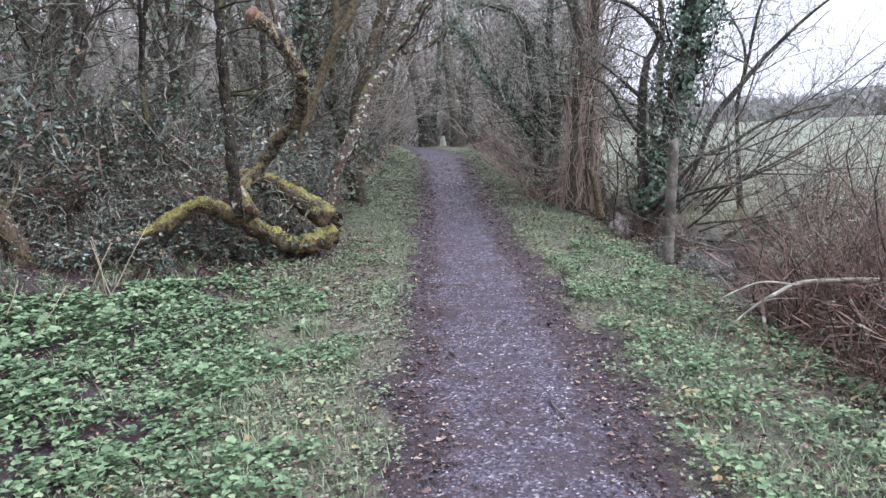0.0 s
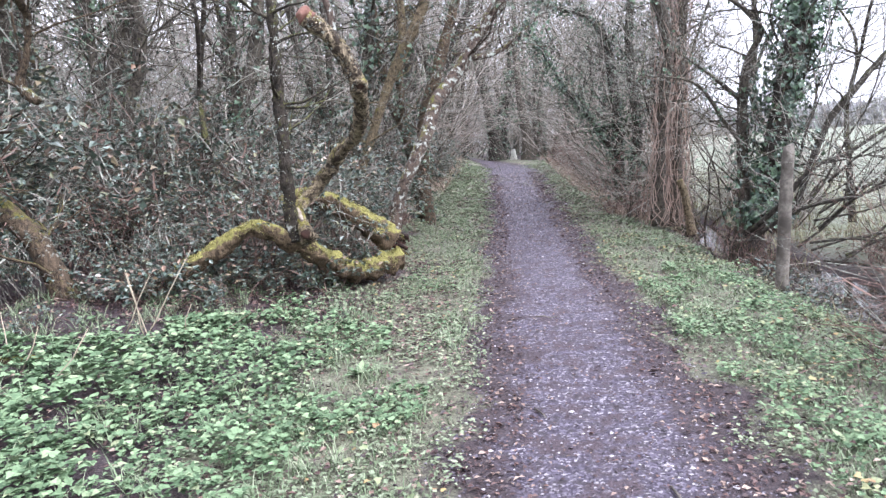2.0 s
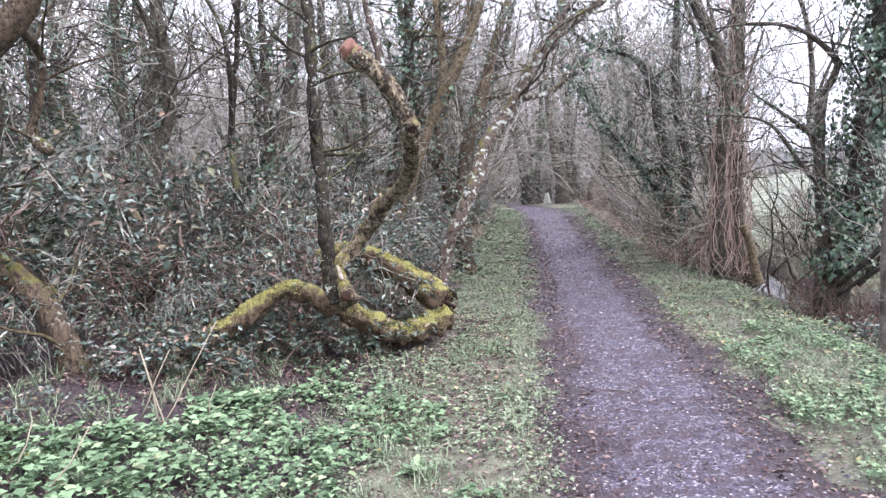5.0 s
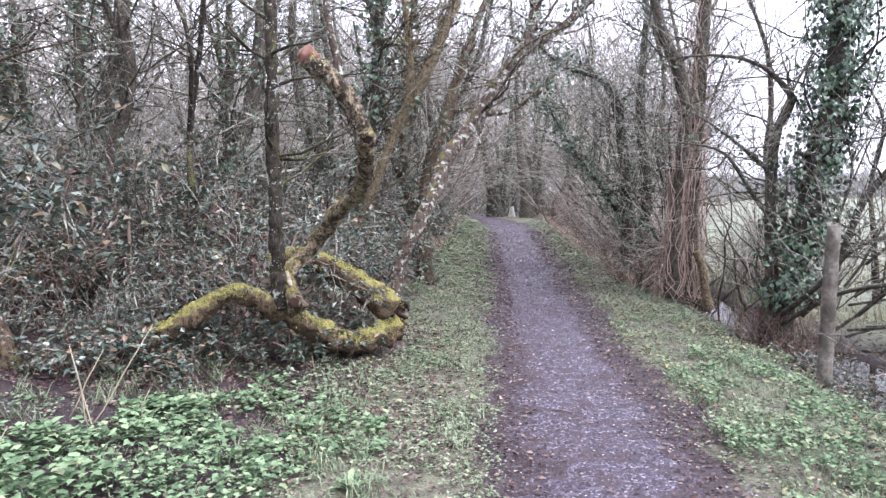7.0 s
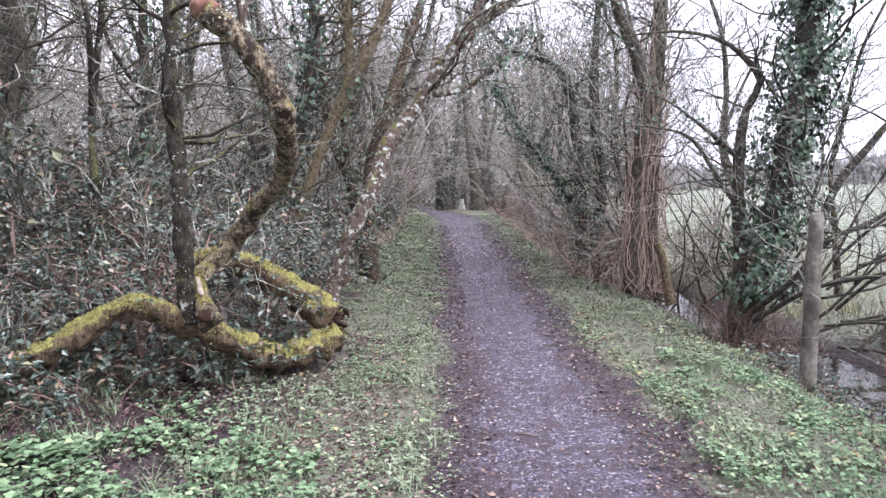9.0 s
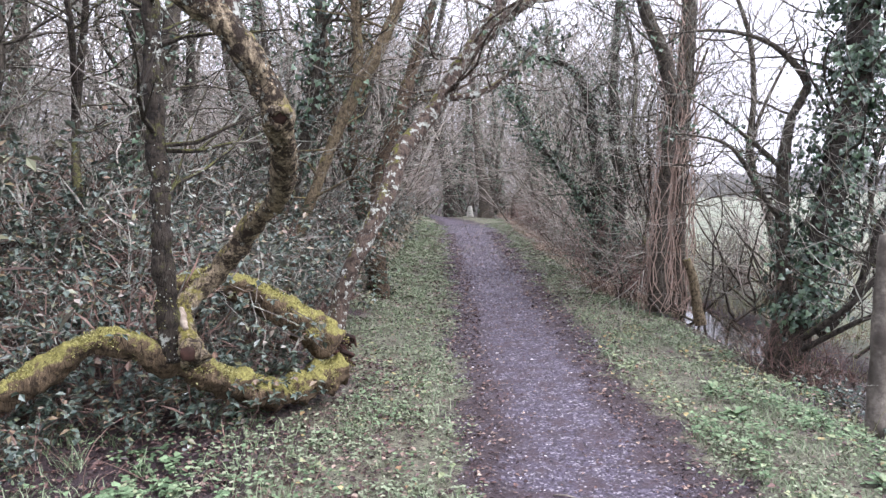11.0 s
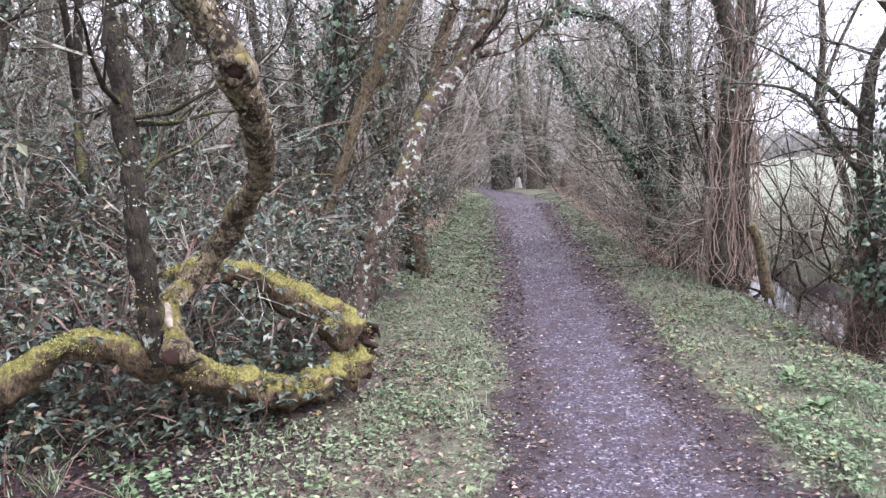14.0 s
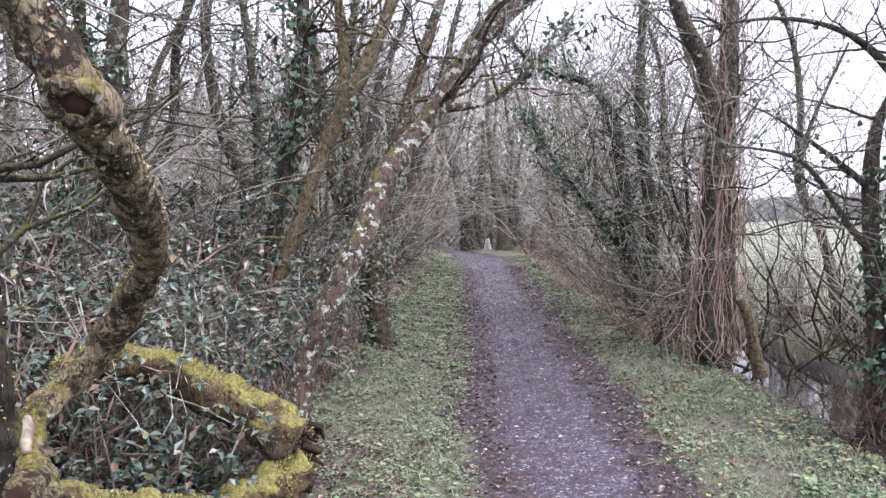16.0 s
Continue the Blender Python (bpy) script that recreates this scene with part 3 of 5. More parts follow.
# ---- trees behind it on the west side
tree("slender_tree", "slender pale mossy trunk leaning towards the path",
     [[(-2.38, 10.4, 0.2, 0.075), (-2.13, 10.4, 1.11, 0.06), (-1.92, 10.4, 1.61, 0.06), (-1.66, 10.4, 2.22, 0.058), (-1.45, 10.4, 2.6, 0.075), (-1.1, 10.4, 3.2, 0.065), (-0.5, 10.6, 4.6, 0.03)],
      [(-1.45, 10.4, 2.6, 0.05), (-1.4, 10.5, 3.2, 0.05), (-1.5, 10.6, 4.6, 0.03)]], M_bark_tan, M_twig, 40, 1.0, ivy=200, ivy_low=0.5)
tree("forked_tree", "forked mossy trunk wrapped in ivy beside the path",
     [[(-1.60, 13.0, 0.1, 0.13), (-1.70, 13.0, 0.9, 0.10), (-1.81, 13.0, 1.68, 0.10), (-1.98, 13.0, 2.05, 0.08), (-2.10, 13.0, 2.6, 0.08), (-2.20, 13.1, 3.6, 0.07), (-2.40, 13.1, 5.4, 0.03)],
      [(-1.81, 13.0, 1.68, 0.07), (-1.85, 13.0, 2.4, 0.07), (-1.80, 13.0, 3.6, 0.06), (-1.50, 13.2, 5.2, 0.03)],
      [(-1.50, 12.6, 0.1, 0.14), (-1.52, 12.5, 1.0, 0.12), (-1.40, 12.5, 1.9, 0.11), (-1.15, 12.5, 2.6, 0.10), (-0.60, 12.8, 4.2, 0.06), (0.00, 13.2, 5.6, 0.03)]],
     M_bark_trunk, M_twig, 60, 1.2, ivy=4200, ivy_size=0.04, ivy_spread=0.10)
tree("ivy_tree", "tall trunk hung with dark ivy in the thicket",
     [[(-2.5, 11.3, 0.3, 0.09), (-2.4, 11.2, 1.4, 0.08), (-2.1, 11.0, 2.4, 0.08), (-1.9, 11.0, 3.4, 0.07), (-1.8, 11.2, 5.4, 0.04)]], M_bark_grey, M_twig, 40, 1.3, ivy=1500, ivy_size=0.06, ivy_spread=0.15, ivy_low=0.3)

# ---- the mossy trunk at the thicket's edge
tree("mossy_leaning_trunk", "crooked brown trunk with moss leaning out of the brambles",
     [[(-3.27, 5.5, 0.2, 0.10), (-3.31, 5.5, 0.45, 0.088), (-3.34, 5.5, 0.64, 0.08), (-3.43, 5.5, 0.87, 0.08), (-3.57, 5.5, 1.07, 0.08), (-3.84, 5.48, 1.27, 0.078), (-4.12, 5.45, 1.45, 0.075), (-4.6, 5.3, 1.72, 0.07)],
      [(-4.3, 5.1, 0.5, 0.10), (-4.0, 5.05, 1.5, 0.085), (-3.52, 5.0, 2.12, 0.08), (-3.3, 5.0, 2.3, 0.075), (-3.02, 5.0, 2.5, 0.07), (-2.7, 5.2, 3.2, 0.05), (-2.6, 5.5, 4.5, 0.02)],
      [(-3.02, 5.0, 2.5, 0.03), (-3.12, 5.2, 2.46, 0.028), (-3.17, 5.38, 2.38, 0.027), (-3.24, 5.4, 2.12, 0.026), (-3.32, 5.4, 1.98, 0.03), (-3.27, 5.4, 1.9, 0.036), (-3.2, 5.4, 1.84, 0.024)]],
     M_bark_trunk, M_twig, 26, 0.9, rough=0.3)

# ---- east side: post, ivy tree, vine tree
q = Geo()
pts, rad = spline([(2.26, 7.4, -0.45, 0.062), (2.27, 7.4, 0.0, 0.058), (2.30, 7.4, 0.6, 0.055), (2.33, 7.4, 1.06, 0.05), (2.332, 7.4, 1.12, 0.04)], 0.04)
q.tube(pts, rad, 14, 0.10, 8)
tagged(part("fence_post", q, M_post, None), "weathered round grey wooden fence post by the ditch", "fence post")

tree("ivy_clad_tree", "ivy-clad trunk on the ditch bank with low bare limbs",
     [[(2.58, 9.15, -0.35, 0.15), (2.66, 9.15, 0.2, 0.11), (2.86, 9.15, 1.0, 0.115), (3.02, 9.15, 1.8, 0.125), (3.15, 9.15, 2.3, 0.13), (3.25, 9.2, 3.0, 0.12), (3.4, 9.3, 4.6, 0.08), (3.5, 9.4, 6.2, 0.03)]],
     M_bark_dark, M_twig, 46, 1.6, level=2, kids=3, ivy=13000, ivy_size=0.046, ivy_spread=0.16, low=0.22, bias=V(0.3, 0, 0), ivy_low=0.09)
tree("twisted_stem", "dark twisted stem with crooked limbs beside the ivy tree",
     [[(2.5, 9.3, -0.3, 0.10), (2.58, 9.3, 0.5, 0.07), (2.57, 9.3, 1.15, 0.06), (2.59, 9.3, 1.7, 0.055), (2.66, 9.3, 2.1, 0.042), (2.8, 9.3, 2.36, 0.036), (2.6, 9.3, 2.64, 0.028), (2.35, 9.3, 2.8, 0.02), (1.9, 9.2, 2.86, 0.014), (1.3, 9.1, 2.8, 0.004)],
      [(2.57, 9.3, 1.62, 0.03), (2.3, 9.3, 1.87, 0.02), (1.96, 9.3, 2.15, 0.009), (1.7, 9.3, 2.3, 0.003)],
      [(2.58, 9.3, 1.13, 0.03), (2.39, 9.25, 1.35, 0.026), (2.08, 9.2, 1.81, 0.016), (1.72, 9.1, 1.93, 0.009), (1.4, 9.0, 1.95, 0.003)]],
     M_bark_grey, M_twig, 46, 0.9, level=2, kids=3, ivy=300, ivy_size=0.03, ivy_spread=0.05)
tree("slanting_branch", "long bare limb slanting up over the field",
     [[(2.8, 9.1, 0.1, 0.04), (3.05, 9.0, 0.45, 0.036), (3.36, 9.0, 1.25, 0.04), (3.69, 9.0, 1.66, 0.036), (4.1, 9.0, 2.1, 0.026), (4.7, 9.0, 2.6, 0.015), (5.4, 9.0, 3.0, 0.004)],
      [(2.4, 8.6, 0.2, 0.028), (2.6, 8.3, 0.5, 0.026), (2.88, 8.2, 0.86, 0.024), (3.2, 8.2, 0.98, 0.021), (3.7, 8.2, 1.25, 0.02), (4.4, 8.2, 1.4, 0.008)],
      [(2.4, 8.6, 0.1, 0.024), (2.75, 8.2, 0.45, 0.02), (3.3, 8.0, 0.6, 0.016), (4.0, 8.0, 0.9, 0.012)]],
     M_bark_dark, M_twig, 60, 1.1, level=2, kids=3, low=0.25)


def vine_tree():
    stems = [[(2.12, 11.6, -0.05, 0.14), (2.14, 11.6, 0.7, 0.09), (2.23, 11.6, 1.75, 0.085), (2.31, 11.6, 2.44, 0.09), (2.24, 11.6, 3.06, 0.09), (2.0, 11.6, 3.7, 0.075), (1.7, 11.7, 5.2, 0.04)],
             [(2.36, 11.8, -0.1, 0.12), (2.44, 11.8, 1.0, 0.09), (2.52, 11.8, 2.4, 0.095), (2.6, 11.8, 3.5, 0.10), (2.8, 11.9, 5.5, 0.05)]]
    t = tree("vine_wrapped_tree", "trunk wrapped in red-brown dead climber stems", stems, M_bark_grey, M_twig, 76, 1.3, level=2, kids=3, ivy=250, ivy_size=0.035, ivy_low=0.5)
    q = Geo()
    for st in stems:
        for k in range(36):
            a, w = rnd.uniform(0, 6.28), rnd.uniform(-0.9, 0.9)
            off = abs(rnd.gauss(0, 0.06))
            splay = rnd.uniform(0, 0.09)
            top = rnd.uniform(0.5, 0.95)
            pts, rad = spline(st[:6], 0.15)
            m = int(len(pts) * top)
            line = []
            for i in range(m):
                aa = a + w * i / 10 + 1.5 * noise.noise(V(k * 5.1, i * 0.45, 7))
                o = V(math.cos(aa), math.sin(aa), 0) * (rad[i] + off + splay * max(0.0, 1 - i / 7) ** 2 + abs(0.13 * noise.noise(V(k * 3.3, i * 0.25, 0))))
                line.append(pts[i] + o)
            if len(line) > 2:
                q.tube(line, [rnd.uniform(0.0025, 0.0075)] * len(line), 4, 0, 1, False)
        pts, rad = spline(st[:6], 0.15)
        for k in range(110):
            i = rnd.randrange(2, len(pts) - 1)
            o = unit()
            o.z *= 0.5
            p = pts[i] + o * rad[i]
            e = p + o * rnd.uniform(0.15, 0.5)
            q.tube([p, (p + e) / 2 + unit() * 0.05, e + V(0, 0, rnd.uniform(-0.1, 0.15))], [0.003, 0.0022, 0.001], 3, 0, 1, False)
    tagged(part("climber", q, M_vine, t, "red-brown dead climber stems", smooth=False), kind="stuff")


vine_tree()
q = Geo()
pts, rad = spline([(2.46, 11.1, -0.15, 0.07), (2.42, 11.1, 0.1, 0.06), (2.38, 11.1, 0.4, 0.055), (2.30, 11.1, 0.64, 0.05)], 0.04)
q.tube(pts, rad, 12, 0.15, 10)
tagged(part("tree_stump", q, M_bark_tan, None), "short leaning tan stump beside the water", "stump")

tree("ivy_thorn_tree", "dark many-stemmed tree thick with ivy",
     [[(2.2, 15, -0.1, 0.13), (2.1, 15, 0.6, 0.12), (2.11, 15, 1.5, 0.11), (2.0, 15, 2.9, 0.09), (1.7, 15, 3.6, 0.06), (0.9, 15, 3.95, 0.035), (0.3, 15.0, 4.6, 0.015)],
      [(2.3, 15, 0.0, 0.12), (2.5, 15, 1.4, 0.10), (2.4, 15, 3.0, 0.09), (2.6, 15.2, 5.0, 0.05)],
      [(2.1, 15.1, 0.9, 0.06), (1.6, 15, 1.7, 0.05), (1.1, 15, 2.4, 0.03), (0.6, 15, 3.3, 0.015)]],
     M_bark_dark, M_twig, 90, 1.4, ivy=15000, ivy_size=0.034, ivy_spread=0.28, level=2, kids=4)

# ---- the far end of the avenue, its twigs paled by painted haze
def far_z(x, y):
    return height(x, y) - 0.1


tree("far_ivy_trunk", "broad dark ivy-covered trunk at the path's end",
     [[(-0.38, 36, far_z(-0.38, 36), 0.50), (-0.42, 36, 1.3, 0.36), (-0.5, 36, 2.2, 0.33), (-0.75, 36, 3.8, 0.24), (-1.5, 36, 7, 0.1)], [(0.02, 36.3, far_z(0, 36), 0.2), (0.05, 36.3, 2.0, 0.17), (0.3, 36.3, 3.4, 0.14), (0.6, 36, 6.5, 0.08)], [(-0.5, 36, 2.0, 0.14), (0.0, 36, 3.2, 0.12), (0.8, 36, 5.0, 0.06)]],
     M_bark_dark, M_twig_haze, 60, 2.2, level=2, kids=3, ivy=3000, ivy_size=0.085, ivy_spread=0.35)
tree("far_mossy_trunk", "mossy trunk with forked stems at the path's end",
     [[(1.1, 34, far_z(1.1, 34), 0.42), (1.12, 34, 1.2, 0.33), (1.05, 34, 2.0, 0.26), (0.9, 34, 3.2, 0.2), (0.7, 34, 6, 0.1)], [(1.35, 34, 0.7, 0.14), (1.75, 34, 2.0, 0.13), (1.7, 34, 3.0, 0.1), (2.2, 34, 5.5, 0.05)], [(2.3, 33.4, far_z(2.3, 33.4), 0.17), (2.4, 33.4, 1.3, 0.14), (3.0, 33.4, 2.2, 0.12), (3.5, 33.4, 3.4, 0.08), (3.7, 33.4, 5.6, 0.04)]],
     M_bark_grey, M_twig_haze, 60, 2.0, level=2, kids=3, ivy=500, ivy_size=0.10, ivy_spread=0.2)
# solid block added for the pale gap of light between the trunks
q = Geo()
pts, rad = spline([(0.42, 35, height(0.42, 35) - 0.1, 0.19), (0.42, 35, height(0.42, 35) + 0.3, 0.13), (0.42, 35, height(0.42, 35) + 0.5, 0.09)], 0.08)
q.tube(pts, rad, 10, 0.12, 5)
tagged(part("pale_gap", q, M_gap, None), "whitish block in place of the bright gap between far trunks", "stump")

# ---- fan of thin shoots over the ditch
def fan_shrub():
    rnd.seed(77)
    t = thing("arching_shrub", (3.1, 8.6, -0.3), "leafless shrub with long thin shoots fanned over the field", "shrub")
    tg = Geo()
    for i in range(15):
        own = Geo()
        a = rnd.uniform(-0.15, 1.1)
        d = V(math.cos(a) * 0.9, rnd.uniform(-0.35, 0.3), math.sin(a) * 0.9).normalized()
        grow(own, tg, V(3.1 + rnd.uniform(-0.2, 0.3), 8.6 + rnd.uniform(-0.5, 0.5), rnd.uniform(-0.2, 1.0)), d, rnd.uniform(1.8, 3.2), 0.017, 2, 0.6, 0.05, 0.24, 5, 0.006)
        if own.v:
            part("shoot", own, M_bark_dark, t)
    tagged(part("twig_mass", tg, M_twig, t, smooth=False), kind="stuff")


fan_shrub()


# ---------------------------------------------------------------- woods: a few trees, each used again
def wood_tree(name, label, seed, h, r, lean, ivy, bark_m, twig_m, count=34, length=1.7, level=2, kids=3):
    rnd.seed(seed)
    k = [(0, 0, -0.25, r * 1.3)]
    x = y = 0.0
    for i in range(1, 7):
        x += lean[0] * h / 6 + rnd.uniform(-0.3, 0.3)
        y += lean[1] * h / 6 + rnd.uniform(-0.3, 0.3)
        k.append((x, y, h * i / 6, r * (1 - 0.13 * i)))
    j = rnd.randint(1, 3)
    b = k[j]
    f = [(b[0], b[1], b[2], r * 0.55), (b[0] - lean[0] * 0.6 + rnd.uniform(-0.4, 0.4), b[1] + rnd.uniform(-0.4, 0.4), b[2] + h * 0.22, r * 0.45), (b[0] - lean[0] * 1.2 + rnd.uniform(-0.9, 0.9), b[1] + rnd.uniform(-0.9, 0.9), b[2] + h * 0.5, r * 0.2)]
    return tree(name, label, [k, f], bark_m, twig_m, count, length, ivy, 0.048, 0.16, level, 0.15, kids, "woodland trees", single=False)


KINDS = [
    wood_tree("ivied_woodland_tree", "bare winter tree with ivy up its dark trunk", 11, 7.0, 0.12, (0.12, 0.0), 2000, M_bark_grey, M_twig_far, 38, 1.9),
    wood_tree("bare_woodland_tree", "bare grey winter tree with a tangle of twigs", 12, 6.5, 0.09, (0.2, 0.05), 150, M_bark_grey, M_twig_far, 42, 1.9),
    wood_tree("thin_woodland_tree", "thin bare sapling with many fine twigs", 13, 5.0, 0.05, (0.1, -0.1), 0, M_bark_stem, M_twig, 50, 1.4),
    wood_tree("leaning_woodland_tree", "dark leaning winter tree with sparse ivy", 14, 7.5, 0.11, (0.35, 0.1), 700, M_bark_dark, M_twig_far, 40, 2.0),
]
SPOTS = [
    (0, -3.6, 9.6, 0.9, 0), (1, -4.4, 8.2, 0.9, 40), (2, -3.3, 8.3, 0.9, 80), (2, -4.3, 11.5, 1.1, 10), (0, -3.2, 13.8, 1, 200), (2, -2.7, 15.2, 1, 120),
    (0, -5.4, 9.6, 1, 20), (0, -6.4, 11.8, 1.1, 70), (2, -5.0, 7.0, 1, 300), (3, -5.8, 14.5, 1, 330), (0, -4.2, 16.5, 1, 90), (1, -2.9, 18.5, 1.05, 30),
    (2, -6.6, 8.0, 1.1, 140), (0, -7.2, 10.5, 1.1, 250), (0, -8.4, 13.5, 1.2, 180), (3, -7.4, 17.0, 1.1, 20), (1, -5.4, 20.0, 1.1, 60), (3, -2.4, 22.5, 1, 0),
    (0, -3.0, 26.5, 1.1, 260), (1, -2.6, 30.5, 1.1, 10), (3, -1.9, 34.5, 1.1, 5), (0, -5.4, 25.0, 1.2, 100), (1, -7.5, 22.0, 1.2, 310), (0, -10.5, 18.0, 1.3, 45),
    (1, -9.5, 12.0, 1.3, 350), (3, -11.0, 14.5, 1.3, 30), (1, -8.8, 8.5, 1.2, 15), (1, -6.5, 32.0, 1.3, 190),
    (2, 2.9, 18.0, 0.9, 115), (1, 3.2, 21.0, 0.9, 160), (0, 2.7, 24.0, 0.9, 60), (1, 2.9, 28.0, 1, 170), (1, 3.4, 32.5, 1.1, 150),
    (1, -0.8, 41.0, 1.3, 0), (0, 2.4, 42.0, 1.3, 90), (3, 4.6, 39.0, 1.2, 180), (1, -3.6, 42.0, 1.3, 70), (0, 0.8, 47.0, 1.5, 20), (1, 4.4, 48.0, 1.4, 50),
    (2, -4.6, 5.9, 1.0, 210), (2, -5.6, 5.0, 1.1, 30), (0, -7.2, 6.4, 1.1, 110), (0, -9.0, 5.2, 1.2, 60), (2, 2.5, 13.4, 0.8, 10), (2, 3.2, 16.2, 0.8, 70),
    (3, -3.0, 17.0, 1.0, 0), (1, 3.3, 14.2, 0.9, 90), (1, -2.6, 20.5, 1.1, 0), 
    (1, -2.2, 38.5, 1.6, 30), (0, 1.9, 39.5, 1.7, 200), (1, -4.8, 37.0, 1.6, 110), (0, 3.6, 37.0, 1.4, 300), (3, -3.0, 33.0, 1.4, 10), (3, -2.3, 19.0, 0.9, 350), (3, -2.2, 27.5, 1.0, 10), (1, -2.2, 24.5, 1.0, 20), (1, 4.9, 14.2, 0.9, 160), (2, 5.0, 11.8, 0.9, 40), (1, 3.6, 16.6, 0.95, 190),
]
used = set()
for kind, x, y, s, turn in SPOTS:
    m = pose(x, y, height(x, y) - 0.02, 0, 0, turn) @ Matrix.Scale(s, 4)
    if kind not in used:
        used.add(kind)
        KINDS[kind].matrix_basis = m
    else:
        c = copy_thing(KINDS[kind], m)
        c.matrix_basis = m


# ---------------------------------------------------------------- brambles and scrub
def bramble(name, label, seed, canes, leaves, reach, cane_m, leaf_m, leaf_size=0.05, tall=1.0, group="brambles"):
    rnd.seed(seed)
    t = thing(name, (0, 0, 0), label, "shrub", group)
    cg, lg = Geo(), Geo()
    lines = []
    for _ in range(canes):
        a = rnd.uniform(0, 6.283)
        out = V(math.cos(a), math.sin(a), 0)
        p = V(rnd.uniform(-0.4, 0.4), rnd.uniform(-0.4, 0.4), -0.08)
        h, w = tall * rnd.uniform(0.45, 1.1), reach * rnd.uniform(0.3, 1.0)
        pts = []
        for i in range(7):
            u = i / 6
            pts.append(p + out * w * u + V(0, 0, h * math.sin(min(u * 2.3, 3.0))) + unit() * 0.07)
        cg.tube(pts, [0.0055 * (1 - 0.7 * i / 6) + 0.0012 for i in range(7)], 3, 0, 1, False)
        lines.append(pts)
        for _ in range(3):
            i = rnd.randint(2, 6)
            d = (pts[i] - pts[i - 1]).normalized() + unit() * 0.9
            e = pts[i] + d.normalized() * rnd.uniform(0.12, 0.4)
            cg.leaf(pts[i], e - pts[i], unit(), (e - pts[i]).length, 0.0045, 0.6)
            lines.append([pts[i], (pts[i] + e) / 2, e])
    for _ in range(leaves):
        l = lines[rnd.randrange(len(lines))]
        p = l[rnd.randint(len(l) // 3, len(l) - 1)] + unit() * 0.05
        for _ in range(3):
            d = unit()
            d.z = d.z * 0.5 - 0.1
            lg.leaf(p, d, V(0, 0, 1) + unit() * 0.55, leaf_size * rnd.uniform(0.6, 1.2), leaf_size * 0.62)
    tagged(part("cane_tangle", cg, cane_m, t, smooth=False), kind="stuff")
    if leaves:
        tagged(part("foliage", lg, leaf_m, t, smooth=False), kind="stuff")
    return t


B = [
    bramble("bramble_bush", "bramble bush with dark glossy leaves and arching canes", 21, 40, 520, 1.0, M_cane, M_bramble, 0.055),
    bramble("bramble_bush", "bramble bush with dark glossy leaves and arching canes", 22, 40, 600, 1.1, M_twig, M_bramble, 0.06, 1.15),
    bramble("dead_bramble", "leafless tangle of red-brown bramble canes", 23, 60, 20, 0.9, M_cane, M_bramble, 0.045, 0.8, "dead brambles"),
    bramble("bare_scrub", "bare grey scrub of fine twigs", 24, 50, 30, 0.9, M_twig_far, M_bramble, 0.04, 1.6, "scrub"),
]


def bare_shrub(name, label, seed, stems, h, twig_m):
    """A bush of thin crooked stems, each branching twice."""
    rnd.seed(seed)
    t = thing(name, (0, 0, 0), label, "shrub", "bare shrubs")
    lg, tg = Geo(), Geo()
    for _ in range(stems):
        d = V(rnd.uniform(-0.8, 0.8), rnd.uniform(-0.8, 0.8), 1).normalized()
        grow(lg, tg, V(rnd.uniform(-0.3, 0.3), rnd.uniform(-0.3, 0.3), -0.1), d, h * rnd.uniform(0.7, 1.1), 0.016, 2, 0.85, 0.05, 0.38, 5, 0.011)
    if lg.v:
        tagged(part("branchwork", lg, M_bark_grey, t), kind="stuff")
    tagged(part("twig_mass", tg, twig_m, t, smooth=False), kind="stuff")
    return t


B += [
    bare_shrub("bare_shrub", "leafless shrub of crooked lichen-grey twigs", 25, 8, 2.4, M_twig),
    # pale twigs carry the painted haze
    bare_shrub("bare_shrub", "leafless shrub of crooked brown twigs, paled by painted haze", 26, 8, 3.2, M_twig_haze),
    bare_shrub("brown_shrub", "leafless shrub of fine red-brown twigs", 27, 12, 1.5, M_red),
    bramble("low_bramble", "low bramble sprays with large dark leaves", 28, 12, 100, 1.0, M_cane, M_bramble, 0.13, 0.7),
]
rnd.seed(31)
spots = []
for i in range(42):
    y = 6.8 + 22 * rnd.random() ** 1.5
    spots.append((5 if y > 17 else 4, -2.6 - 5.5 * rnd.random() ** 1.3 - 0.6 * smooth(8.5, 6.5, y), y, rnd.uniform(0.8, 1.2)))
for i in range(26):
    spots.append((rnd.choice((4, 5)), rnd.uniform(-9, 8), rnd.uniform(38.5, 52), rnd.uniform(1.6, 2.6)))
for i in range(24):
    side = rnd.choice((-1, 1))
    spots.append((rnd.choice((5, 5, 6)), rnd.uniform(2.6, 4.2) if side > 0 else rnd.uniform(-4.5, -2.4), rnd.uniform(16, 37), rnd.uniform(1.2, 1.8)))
for x, y in ((-4.7, 4.6), (-5.3, 6.2), (-4.3, 6.8), (-6.0, 4.0)):
    spots.append((4, x, y, 1.0))
for i in range(22):
    spots.append((rnd.choice((4, 6, 6)), rnd.uniform(2.5, 3.6), rnd.uniform(12.6, 34), rnd.uniform(0.7, 1.0)))
for x, y in ((3.8, 10.8), (3.9, 12.0), (3.9, 9.2), (2.75, 13.0)):
    spots.append((4, x, y, 0.7))
for x, y in ((2.6, 3.0), (2.7, 4.0), (2.6, 4.9), (3.6, 5.6), (3.8, 6.8), (4.0, 8.0), (3.3, 4.6)):
    spots.append((rnd.choice((4, 6)), x, y, 0.75))
